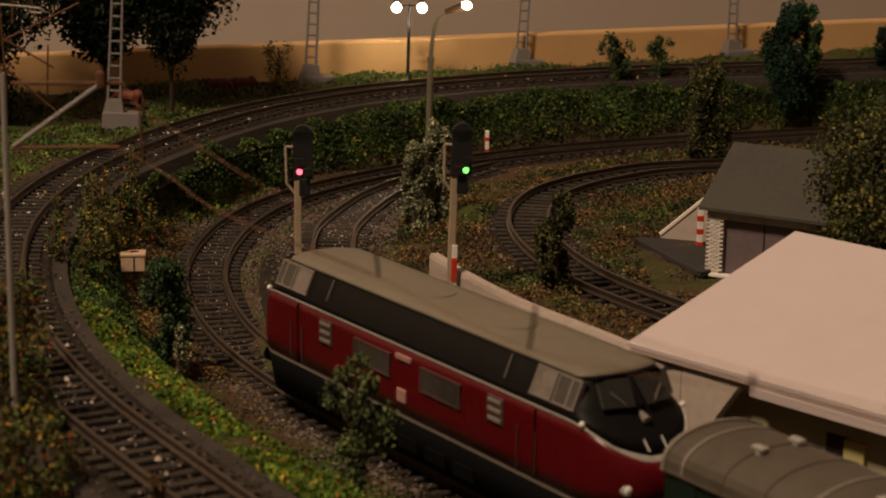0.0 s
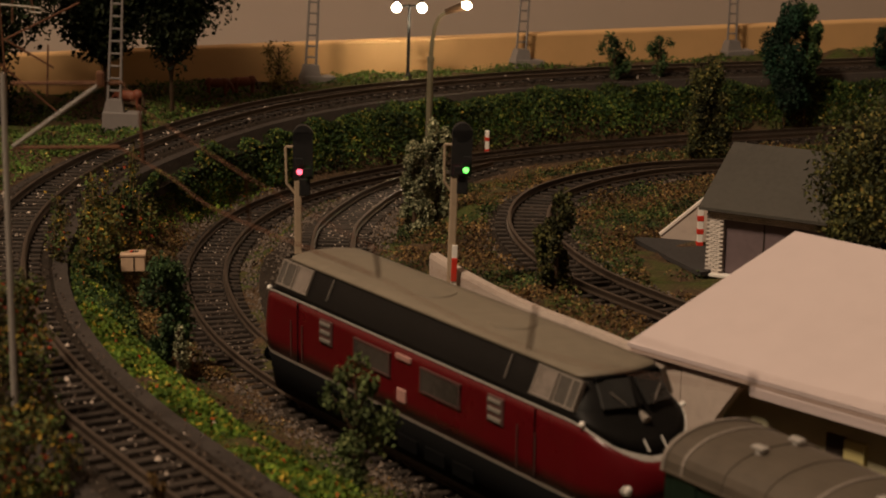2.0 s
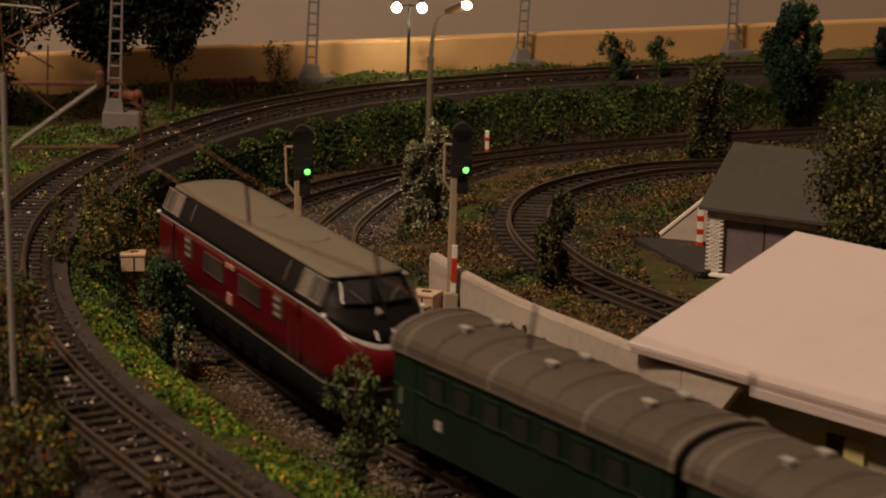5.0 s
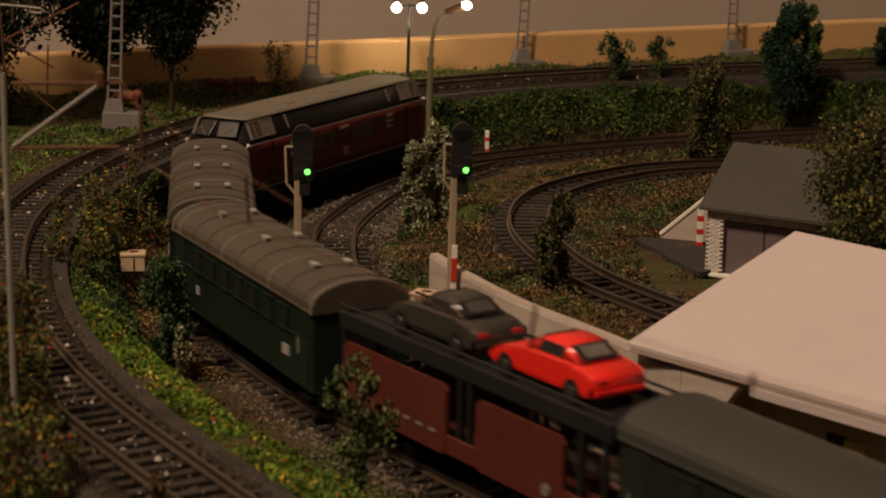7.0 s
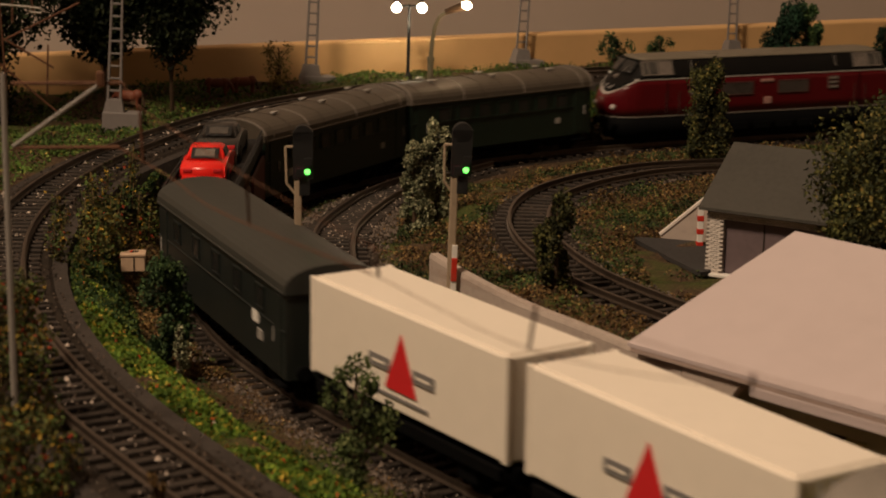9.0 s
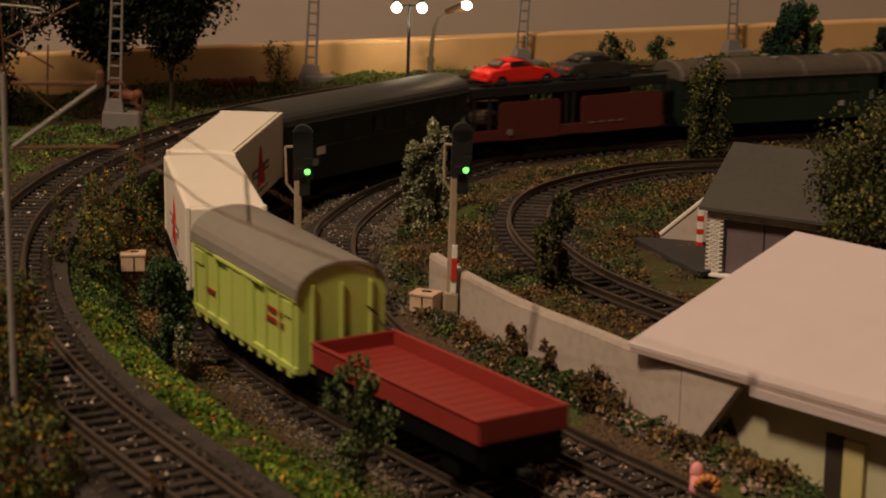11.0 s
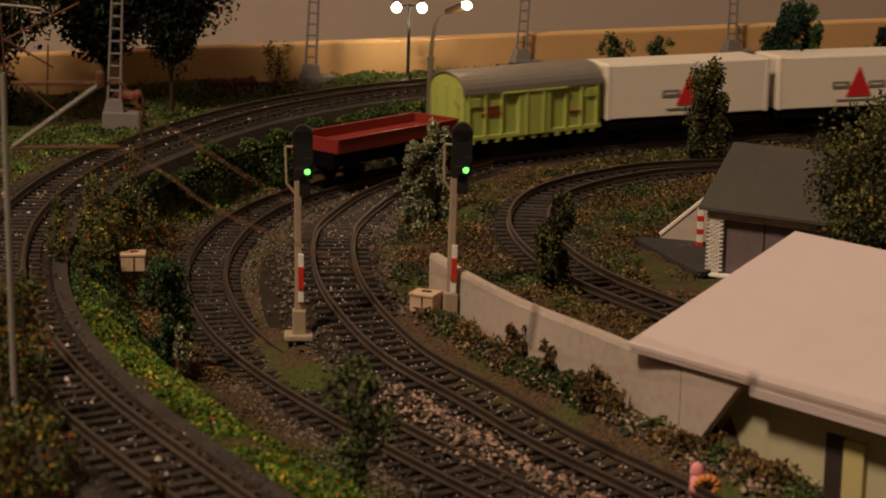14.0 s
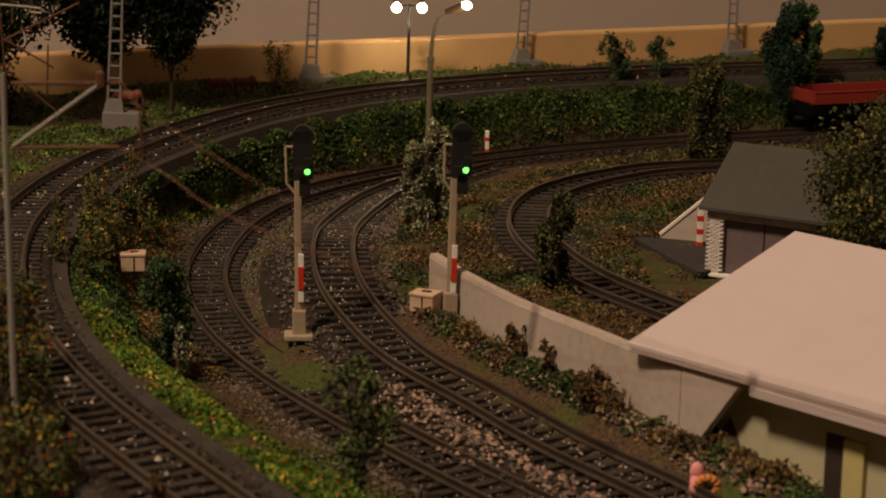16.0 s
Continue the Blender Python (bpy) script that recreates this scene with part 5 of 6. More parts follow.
def build_locomotive():
    root = empty("diesel_locomotive", label="deep red and dark grey diesel locomotive with rounded noses", category="locomotive")
    part("skirt", loft([(0.0040, 0.0972, 0.0160, 0.018), (0.0167, 0.0997, 0.0174, 0.019)]), M_SKIRT, root, "blackish grey underframe skirt", True)
    part("lower_trim", loft([(0.0165, 0.1000, 0.01755, 0.019), (0.0173, 0.1000, 0.01755, 0.019)]), M_TRIMDULL, root, "thin silver trim line")
    part("body", loft([(0.0170, 0.1000, 0.0175, 0.0190), (0.0228, 0.1014, 0.0177, 0.0195, 0.0005), (0.0300, 0.1006, 0.0177, 0.0190, 0.003), (0.0350, 0.0993, 0.0176, 0.0180, 0.0065), (0.0385, 0.0978, 0.0175, 0.0170, 0.0095)]), M_LOCORED, root, "glossy deep red lower body", True)
    part("belt_trim", loft([(0.0383, 0.0980, 0.0178, 0.0170, 0.0095), (0.0389, 0.0977, 0.0177, 0.0170, 0.0095)]), M_TRIM, root, "silver trim line at the waist")
    part("upper_body", loft([(0.0388, 0.0971, 0.0174, 0.0165, 0.0094), (0.0402, 0.0938, 0.0170, 0.0145, 0.0058), (0.0413, 0.0888, 0.0165, 0.0105, 0.0012)], True, False), M_LOCOGREY, root, "dark grey waist and nose hood", True)
    part("cab_band", loft([(0.0413, 0.0888, 0.0165, 0.0105, 0.0012), (0.0493, 0.0815, 0.0130, 0.005)], False, True), M_LOCOGREY, root, "dark grey sloping upper side", True)
    part("roof", loft([(0.0491, 0.0822, 0.0135, 0.005), (0.0499, 0.0821, 0.0129, 0.005), (0.0505, 0.0814, 0.0095, 0.005), (0.0508, 0.0800, 0.0040, 0.004)]), M_LOCOROOF, root, "light olive grey roof", True)
    for sy in (-1, 1):
        def slab(nm, x, z, w, h, m, lab="", lean=0.0, t=0.0012, rim=None):
            y = 0.0177 if z < 0.0386 else 0.0172 - (z - 0.0395) * 0.43
            r = Euler((radians(sy * lean), 0, 0)).to_matrix().to_4x4()
            ob = part(nm, box((x, sy * y, z), (w, t, h), 0.0003, r), m, root, lab)
            if rim:
                bm = bmesh.new()
                tz, ty = math.cos(radians(lean)), math.sin(radians(lean)) * sy
                for dx, dz, ww, hh in ((0, h / 2, w + 0.0010, 0.0006), (0, -h / 2, w + 0.0010, 0.0006), (w / 2, 0, 0.0006, h), (-w / 2, 0, 0.0006, h)):
                    box((x + dx, sy * y - dz * ty, z + dz * tz), (ww, t + 0.0004, hh), 0.0, r, bm)
                part("window_frame", bm, rim, ob)
            return ob
        for sx in (-1, 1):
            # First pane: a whitish reflection is put into the glass colour
            slab("cab_window", sx * 0.0662, 0.0447, 0.0086, 0.0080, M_PALEPANE, "pale cab side window", 23, 0.0011, M_TRIMDULL)
            slab("cab_window", sx * 0.0764, 0.0447, 0.0092, 0.0080, M_GLASS, "cab side window", 23, 0.0011, M_TRIMDULL)
            part("window_post", box((sx * 0.0775, sy * 0.0152, 0.0447), (0.0008, 0.0010, 0.0076), 0.0, Euler((radians(sy * 23), 0, 0)).to_matrix().to_4x4()), M_TRIMDULL, root)
            slab("engine_window", sx * 0.0190, 0.0312, 0.0205, 0.0070, M_ENGINEGLASS, "long engine room window", 0, 0.0010, M_LOUVRE)
            lv = slab("louvre", sx * 0.0470, 0.0322, 0.0078, 0.0080, M_LOUVRE, "small dull louvre panel")
            for dz in (-0.0027, 0.0, 0.0027):
                part("louvre_slat", box((sx * 0.0470, sy * 0.0184, 0.0322 + dz), (0.0062, 0.0006, 0.0012), 0.0002), M_VENT, lv)
            for x in (0.0622, 0.0695) if sx > 0 else (-0.0578, -0.0662):
                part("grab_rail", rod((x, sy * 0.0182, 0.0185), (x, sy * 0.0182, 0.0310), 0.00020, None, 6), M_LOUVRE, root)
            slab("panel_seam", sx * 0.0490, 0.0450, 0.0003, 0.0072, M_VENT, "", 23)
            part("cab_door_seam", box((sx * 0.0655, sy * 0.0177, 0.0278), (0.0003, 0.0007, 0.0200)), M_SKIRT, root)
            part("corner_dot", ball((sx * 0.0855, sy * 0.0172, 0.0386), (0.0009, 0.0009, 0.0009), 10), M_WHITE, root, "tiny white ball at the trim corner")
        slab("number_plate_bar", 0.0012, 0.0352, 0.0085, 0.0018, M_PLATE, "small pale plate")
        slab("emblem_plate", 0.0020, 0.0233, 0.0050, 0.0042, M_PLATE, "small square pale plate")
        for x in (-0.030, -0.015, 0.0, 0.015, 0.030):
            part("underframe_tank", box((x, sy * 0.0164, 0.0085), (0.011, 0.0016, 0.0045), 0.0004), M_SKIRT, root)
    for sx in (-1, 1):
        for sy in (-1, 1):
            r = Euler((0, radians(sx * 50), radians(sx * sy * 14))).to_matrix().to_4x4()
            ws = part("windscreen", box((sx * 0.0855, sy * 0.0062, 0.0452), (0.0086, 0.0100, 0.0010), 0.0004, r), M_DIMGLASS, root, "raked cab windscreen")
            part("wiper", rod((sx * 0.0890, sy * 0.0040, 0.0420), (sx * 0.0862, sy * 0.0085, 0.0462), 0.00018, None, 5), M_TRIMDULL, ws)
            hl = part("headlight", rod((sx * 0.0930, sy * 0.0105, 0.0225), (sx * 0.0975, sy * 0.0105, 0.0225), 0.0018, 0.0017, 14), M_TRIM, root, "round headlight")
            part("lens", ball((sx * 0.0976, sy * 0.0105, 0.0225), (0.0008, 0.0015, 0.0015)), M_WHITE, hl)
            part("nose_rail", rod((sx * 0.0940, sy * 0.0030, 0.0345), (sx * 0.0966, sy * 0.0030, 0.0318), 0.00030, None, 6), M_TRIM, root, "short bright handrail")
        part("windscreen_post", box((sx * 0.0859, 0, 0.0454), (0.0088, 0.0011, 0.0012), 0.0003, Euler((0, radians(sx * 50), 0)).to_matrix().to_4x4()), M_LOCOGREY, root)
        part("horn", rod((sx * 0.0885, 0.0, 0.0398), (sx * 0.0915, 0.0, 0.0385), 0.0009, 0.0013, 10), M_TRIMDULL, root, "small horn on the hood")
        part("roof_brow", box((sx * 0.0818, 0, 0.0490), (0.0022, 0.0220, 0.0012), 0.0005), M_SKIRT, root, "dark brow over the windscreen")
    for x in (-0.030, 0.012):
        part("fan_cover", rod((x, 0, 0.0504), (x, 0, 0.0511), 0.0072, 0.0069, 24), M_LOCOROOF, root, "low round fan cover")
    bogie(root, 0.060, 0.034)
    bogie(root, -0.060, 0.034)
    buffers(root, 0.0965)
    return root


def arch(hw, z0, z1, k=12, flat=1.0):
    """A roof outline: from one eave over the crown to the other."""
    return [(hw * math.cos(math.pi * i / k), z0 + (z1 - z0) * math.sin(math.pi * i / k) ** flat) for i in range(k + 1)]


def build_coach(half, wall, roofmat, windows, label, dark=False, roof_z=0.0485, eave=0.0395):
    root = empty("passenger_coach", label=label, category="railway coach")
    hw = 0.0165
    prof = [(-hw, 0.0098), (hw, 0.0098), (hw, eave), (-hw, eave)]
    part("body", along_x(prof, -half, half), wall, root)
    top = arch(hw + 0.0008, eave - 0.0003, roof_z, 16, 0.72)
    bm = along_x(top, -half - 0.0008, half + 0.0008)
    part("roof", bm, roofmat, root, "barrel roof with raised ribs" if not dark else "smooth rounded roof")
    if not dark:
        k = 9
        for i in range(k):
            x = -half + (i + 0.5) * 2 * half / k
            part("roof_rib", along_x(arch(hw + 0.0010, eave - 0.0002, roof_z + 0.0003, 16, 0.72), x - 0.0005, x + 0.0005), M_TRIMDULL if i % 3 == 2 else roofmat, root)
        for i in range(3):
            for y in (-0.006, 0.006):
                x = (-0.5 + 0.5 * i) * half * 1.3
                bm = rod((x, y, roof_z - 0.002), (x, y, roof_z + 0.0006), 0.0013, 0.0011, 10)
                box((x, y, roof_z + 0.0008), (0.0042, 0.0024, 0.0010), 0.0003, None, bm)
                part("roof_vent", bm, M_TRIM, root, "small pale roof ventilator")
        for sx in (-1, 1):
            part("end_hoop", along_x(arch(hw + 0.0012, eave - 0.0002, roof_z + 0.0005, 16, 0.72), sx * half - 0.0006, sx * half + 0.0006), M_TRIMDULL, root, "pale roof edge")
    for sy in (-1, 1):
        part("waist_rail", box((0, sy * (hw + 0.0001), 0.0262), (2 * half, 0.0008, 0.0007), 0.0002), wall, root)
        part("gutter", box((0, sy * (hw + 0.0006), eave), (2 * half, 0.0010, 0.0008), 0.0002), roofmat, root)
        for i, x in enumerate(windows):
            w = 0.0085
            ob = part("window", box((x, sy * hw, eave - 0.0070), (w, 0.0008, 0.0078), 0.0003), M_DIMGLASS, root, "dark coach window")
            bm = bmesh.new()
            for dx, dz, ww, hh in ((0, 0.0039, w + 0.001, 0.0006), (0, -0.0039, w + 0.001, 0.0006), (w / 2, 0, 0.0006, 0.0084), (-w / 2, 0, 0.0006, 0.0084)):
                box((x + dx, sy * (hw + 0.0003), eave - 0.0070 + dz), (ww, 0.0008, hh), 0.0, None, bm)
            part("window_frame", bm, wall, ob)
        for x in (-half + 0.008, half - 0.008):
            d = part("door", box((x, sy * hw, 0.0245), (0.0085, 0.0009, 0.027), 0.0003), wall, root, "narrow coach door")
            part("handle", rod((x + 0.003, sy * (hw + 0.0008), 0.021), (x + 0.003, sy * (hw + 0.0008), 0.026), 0.0003, None, 6), M_TRIM, d)
            part("step", box((x, sy * 0.0155, 0.0068), (0.009, 0.004, 0.0008), 0.0002), M_SKIRT, root)
        for x, w, h in ((half * 0.62, 0.0032, 0.0030), (-half * 0.66, 0.0055, 0.0035)):
            part("lettering_panel", box((x, sy * (hw + 0.0001), 0.0190), (w, 0.0007, h), 0.0), M_TRIM, root, "small pale inscription panel")
        if dark:
            part("white_door_panel", box((-half * 0.60, sy * (hw + 0.0002), 0.0245), (0.0062, 0.0008, 0.004), 0.0), M_WHITE, root, "white panel")
    for sx in (-1, 1):
        bm = box((sx * (half + 0.0006), 0, 0.0238), (0.0016, 0.0105, 0.024), 0.0006)
        part("gangway", bm, M_BLACK, root, "black rubber gangway")
    part("underframe", box((0, 0, 0.0088), (2 * half - 0.006, 0.026, 0.0026), 0.0004), M_SKIRT, root)
    for x in (-0.016, 0.004, 0.02):
        part("equipment_box", box((x, 0.0, 0.0058), (0.012, 0.024, 0.0045), 0.0005), M_SKIRT, root)
    b = half - 0.024
    bogie(root, b)
    bogie(root, -b)
    buffers(root, half - 0.001)
    return root


def toy_car(name, label, body_mat, x, z, parent_rows):
    """A small die-cast car that stands on the carrier's upper deck; x forward."""
    root = empty(name, label=label, category="toy car")
    side = [(-0.0235, 0.0035), (-0.0240, 0.0075), (-0.0220, 0.0098), (-0.0150, 0.0106), (-0.0100, 0.0112), (0.0085, 0.0108), (0.0185, 0.0088), (0.0240, 0.0062), (0.0245, 0.0036)]
    bm = bmesh.new()
    rows = []
    for y, s in ((-0.0095, 0.965), (-0.0090, 1.0), (0.0090, 1.0), (0.0095, 0.965)):
        rows.append([bm.verts.new((px * s, y, 0.0030 + (pz - 0.0030) * (1.0 if abs(y) < 0.0093 else 0.92))) for px, pz in side])
    for a, b in zip(rows, rows[1:]):
        for i in range(len(a) - 1):
            bm.faces.new((a[i], a[i + 1], b[i + 1], b[i]))
        bm.faces.new((a[-1], a[0], b[0], b[-1]))
    bm.faces.new(rows[0])
    bm.faces.new(rows[-1][::-1])
    bmesh.ops.bevel(bm, geom=bm.edges[:], offset=0.0006, segments=2, affect="EDGES")
    part("body", bm, body_mat, root, "", True)
    cab = bmesh.new()
    lo = [cab.verts.new(v) for v in ((-0.0165, -0.0082, 0.0104), (0.0088, -0.0082, 0.0104), (0.0088, 0.0082, 0.0104), (-0.0165, 0.0082, 0.0104))]
    hi = [cab.verts.new(v) for v in ((-0.0080, -0.0066, 0.0152), (0.0005, -0.0066, 0.0154), (0.0005, 0.0066, 0.0154), (-0.0080, 0.0066, 0.0152))]
    cab.faces.new(hi)
    for i in range(4):
        cab.faces.new((lo[i], lo[(i + 1) % 4], hi[(i + 1) % 4], hi[i]))
    cab.faces.new(lo[::-1])
    bmesh.ops.bevel(cab, geom=cab.edges[:], offset=0.0007, segments=2, affect="EDGES")
    part("cabin", cab, body_mat, root, "", True)
    part("rear_window", box((-0.0127, 0, 0.0131), (0.0068, 0.0115, 0.0006), 0.0002, Euler((0, radians(-29), 0)).to_matrix().to_4x4()), M_BLACK, root, "rear window")
    part("rear_glass", box((-0.0131, 0, 0.0132), (0.0048, 0.0085, 0.0008), 0.0002, Euler((0, radians(-29), 0)).to_matrix().to_4x4()), M_PALEPANE if body_mat is M_CARRED else M_GLASS, root, "greyish rear glass")
    part("windscreen", box((0.0051, 0, 0.0132), (0.0080, 0.0115, 0.0006), 0.0002, Euler((0, radians(30), 0)).to_matrix().to_4x4()), M_BLACK, root, "windscreen")
    for sy in (-1, 1):
        part("side_window", box((-0.0038, sy * 0.0076, 0.0128), (0.0105, 0.0006, 0.0032), 0.0002, Euler((radians(sy * 18), 0, 0)).to_matrix().to_4x4()), M_BLACK, root, "dark side window")
        for wx in (-0.0150, 0.0155):
            w = part("wheel", rod((wx, sy * 0.0072, 0.0036), (wx, sy * 0.0098, 0.0036), 0.0036, None, 18), M_BLACK, root, "black rubber wheel")
            part("hub", rod((wx, sy * 0.0098, 0.0036), (wx, sy * 0.0101, 0.0036), 0.0018, 0.0016, 12), M_CARDARK, w)
        part("tail_light", box((-0.0239, sy * 0.0062, 0.0078), (0.0008, 0.0036, 0.0014), 0.0002), M_LOGORED, root)
    part("bumper", box((-0.0240, 0, 0.0046), (0.0012, 0.0172, 0.0016), 0.0004), body_mat, root)
    return root


def build_carrier(half):
    root = empty("car_carrier_wagon", label="brown red double deck car carrier wagon with silver tank", category="railway wagon")
    part("lower_deck", box((0, 0, 0.0112), (2 * half, 0.029, 0.0026), 0.0004), M_BROWNRED, root, "brown lower deck")
    part("upper_deck", box((0, 0, 0.0380), (2 * half, 0.027, 0.0014), 0.0004), M_BLACK, root, "black upper deck")
    for sy in (-1, 1):
        part("upper_rail", box((0, sy * 0.0142, 0.0378), (2 * half, 0.0014, 0.0056), 0.0005), M_BLACK, root, "black deck edge")
        part("guard_rail", rod((-half, sy * 0.0142, 0.0425), (half, sy * 0.0142, 0.0425), 0.0005, None, 6), M_BLACK, root)
        for x0, x1 in ((half * 0.10, half * 0.94), (-half * 0.72, -half * 0.12)):
            bm = bmesh.new()
            outline = [(x0 + 0.002, 0.0105), (x1 - 0.002, 0.0105), (x1, 0.0135), (x1, 0.0300), (x1 - 0.002, 0.0318), (x0 + 0.002, 0.0318), (x0, 0.0300), (x0, 0.0135)]
            a = [bm.verts.new((x, sy * 0.0146, z)) for x, z in outline]
            b = [bm.verts.new((x, sy * 0.0158, z)) for x, z in outline]
            bm.faces.new(a)
            bm.faces.new(b[::-1])
            for i in range(8):
                bm.faces.new((a[i], a[(i + 1) % 8], b[(i + 1) % 8], b[i]))
            part("side_panel", bm, M_BROWNRED, root, "solid brown side panel")
        part("side_sill", box((0, sy * 0.0150, 0.0138), (2 * half - 0.004, 0.0010, 0.0060), 0.0004), M_BROWNRED, root, "low brown side sill")
        for x in (-0.95, -0.80, -0.04, 0.03, 0.97):
            part("post", box((x * half, sy * 0.0138, 0.0260), (0.0018, 0.0016, 0.024), 0.0003), M_BLACK, root)
        part("brake_wheel", rod((-half * 0.62, sy * 0.0160, 0.0150), (-half * 0.62, sy * 0.0166, 0.0150), 0.0018, None, 14), M_TRIMDULL, root)
        for i in range(4):
            part("lettering_bar", box((half * (0.20 + 0.1 * i), sy * 0.0160, 0.0165), (0.0034, 0.0005, 0.0008), 0.0), M_TRIMDULL, root)
    part("underframe", box((0, 0, 0.0088), (2 * half - 0.01, 0.02, 0.0026), 0.0004), M_SKIRT, root)
    part("silver_load", rod((-half + 0.002, 0, 0.0236), (-half * 0.60, 0, 0.0236), 0.0074, 0.0078, 18), M_CHROME, root, "shiny silver rounded load", True)
    bogie(root, half - 0.024)
    bogie(root, -half + 0.024)
    buffers(root, half - 0.001)
    return root


def build_box_wagon(half):
    root = empty("white_box_wagon", label="ivory white box wagon with red triangle mark", category="railway wagon")
    z0, z1, hw = 0.0162, 0.0474, 0.0150
    part("body", box((0, 0, (z0 + z1) / 2), (2 * half, 2 * hw, z1 - z0), 0.0007), M_WHITEBOX, root)
    part("roof_panel", box((0, 0, z1 + 0.0002), (2 * half - 0.003, 2 * hw - 0.003, 0.0008), 0.0003), M_WHITEBOX, root)
    for sx in (-1, 1):
        for sy in (-1, 1):
            part("corner_post", box((sx * (half - 0.0008), sy * (hw - 0.0006), (z0 + z1) / 2), (0.0022, 0.0018, z1 - z0 + 0.0006), 0.0003), M_WHITEBOX, root)
        part("end_door_seam", box((sx * half, 0, (z0 + z1) / 2), (0.0008, 0.0006, z1 - z0 - 0.004)), M_LOGOGREY, root)
        for y in (-0.008, -0.004, 0.004, 0.008):
            part("lock_bar", rod((sx * (half + 0.0004), y, z0 + 0.002), (sx * (half + 0.0004), y, z1 - 0.002), 0.0004, None, 6), M_TRIM, root)
    for sy in (-1, 1):
        y = sy * (hw + 0.0003)
        bm = bmesh.new()
        for px, pz in ((-0.0088, 0.0228), (0.0088, 0.0228), (0.0, 0.0410)):
            bm.verts.new((px, y, pz))
        bm.verts.ensure_lookup_table()
        corners = list(bm.verts)
        bm.faces.new(corners if sy < 0 else corners[::-1])
        ext = bmesh.ops.extrude_face_region(bm, geom=bm.faces[:])
        bmesh.ops.translate(bm, vec=(0, sy * 0.0003, 0), verts=[g for g in ext["geom"] if isinstance(g, bmesh.types.BMVert)])
        part("red_triangle", bm, M_LOGORED, root, "red triangle mark")
        for x0, w in ((-0.0125, 0.0115), (0.0125, 0.0115)):
            part("name_bar", box((x0, y, 0.0298), (w, 0.0005, 0.0040)), M_LOGOGREY, root, "dark grey name bar")
            part("name_inset", box((x0, y, 0.0298), (w - 0.004, 0.0008, 0.0008)), M_WHITEBOX, root)
        part("slogan_bar", box((0, y, 0.0205), (0.030, 0.0005, 0.0010)), M_LOGOGREY, root, "thin grey line of print")
    part("chassis", box((0, 0, 0.0132), (2 * half - 0.004, 0.026, 0.0046), 0.0004), M_SKIRT, root, "black wagon chassis")
    for sy in (-1, 1):
        part("sole_bar", box((0, sy * 0.0142, 0.0120), (2 * half - 0.006, 0.0018, 0.0038), 0.0003), M_SKIRT, root)
        for x in (-half * 0.6, half * 0.6):
            part("axle_guard", box((x, sy * 0.0122, 0.0075), (0.010, 0.0018, 0.0066), 0.0005), M_SKIRT, root)
    for x in (-half * 0.6, half * 0.6):
        wheelset(root, x)
    buffers(root, half - 0.0015)
    return root


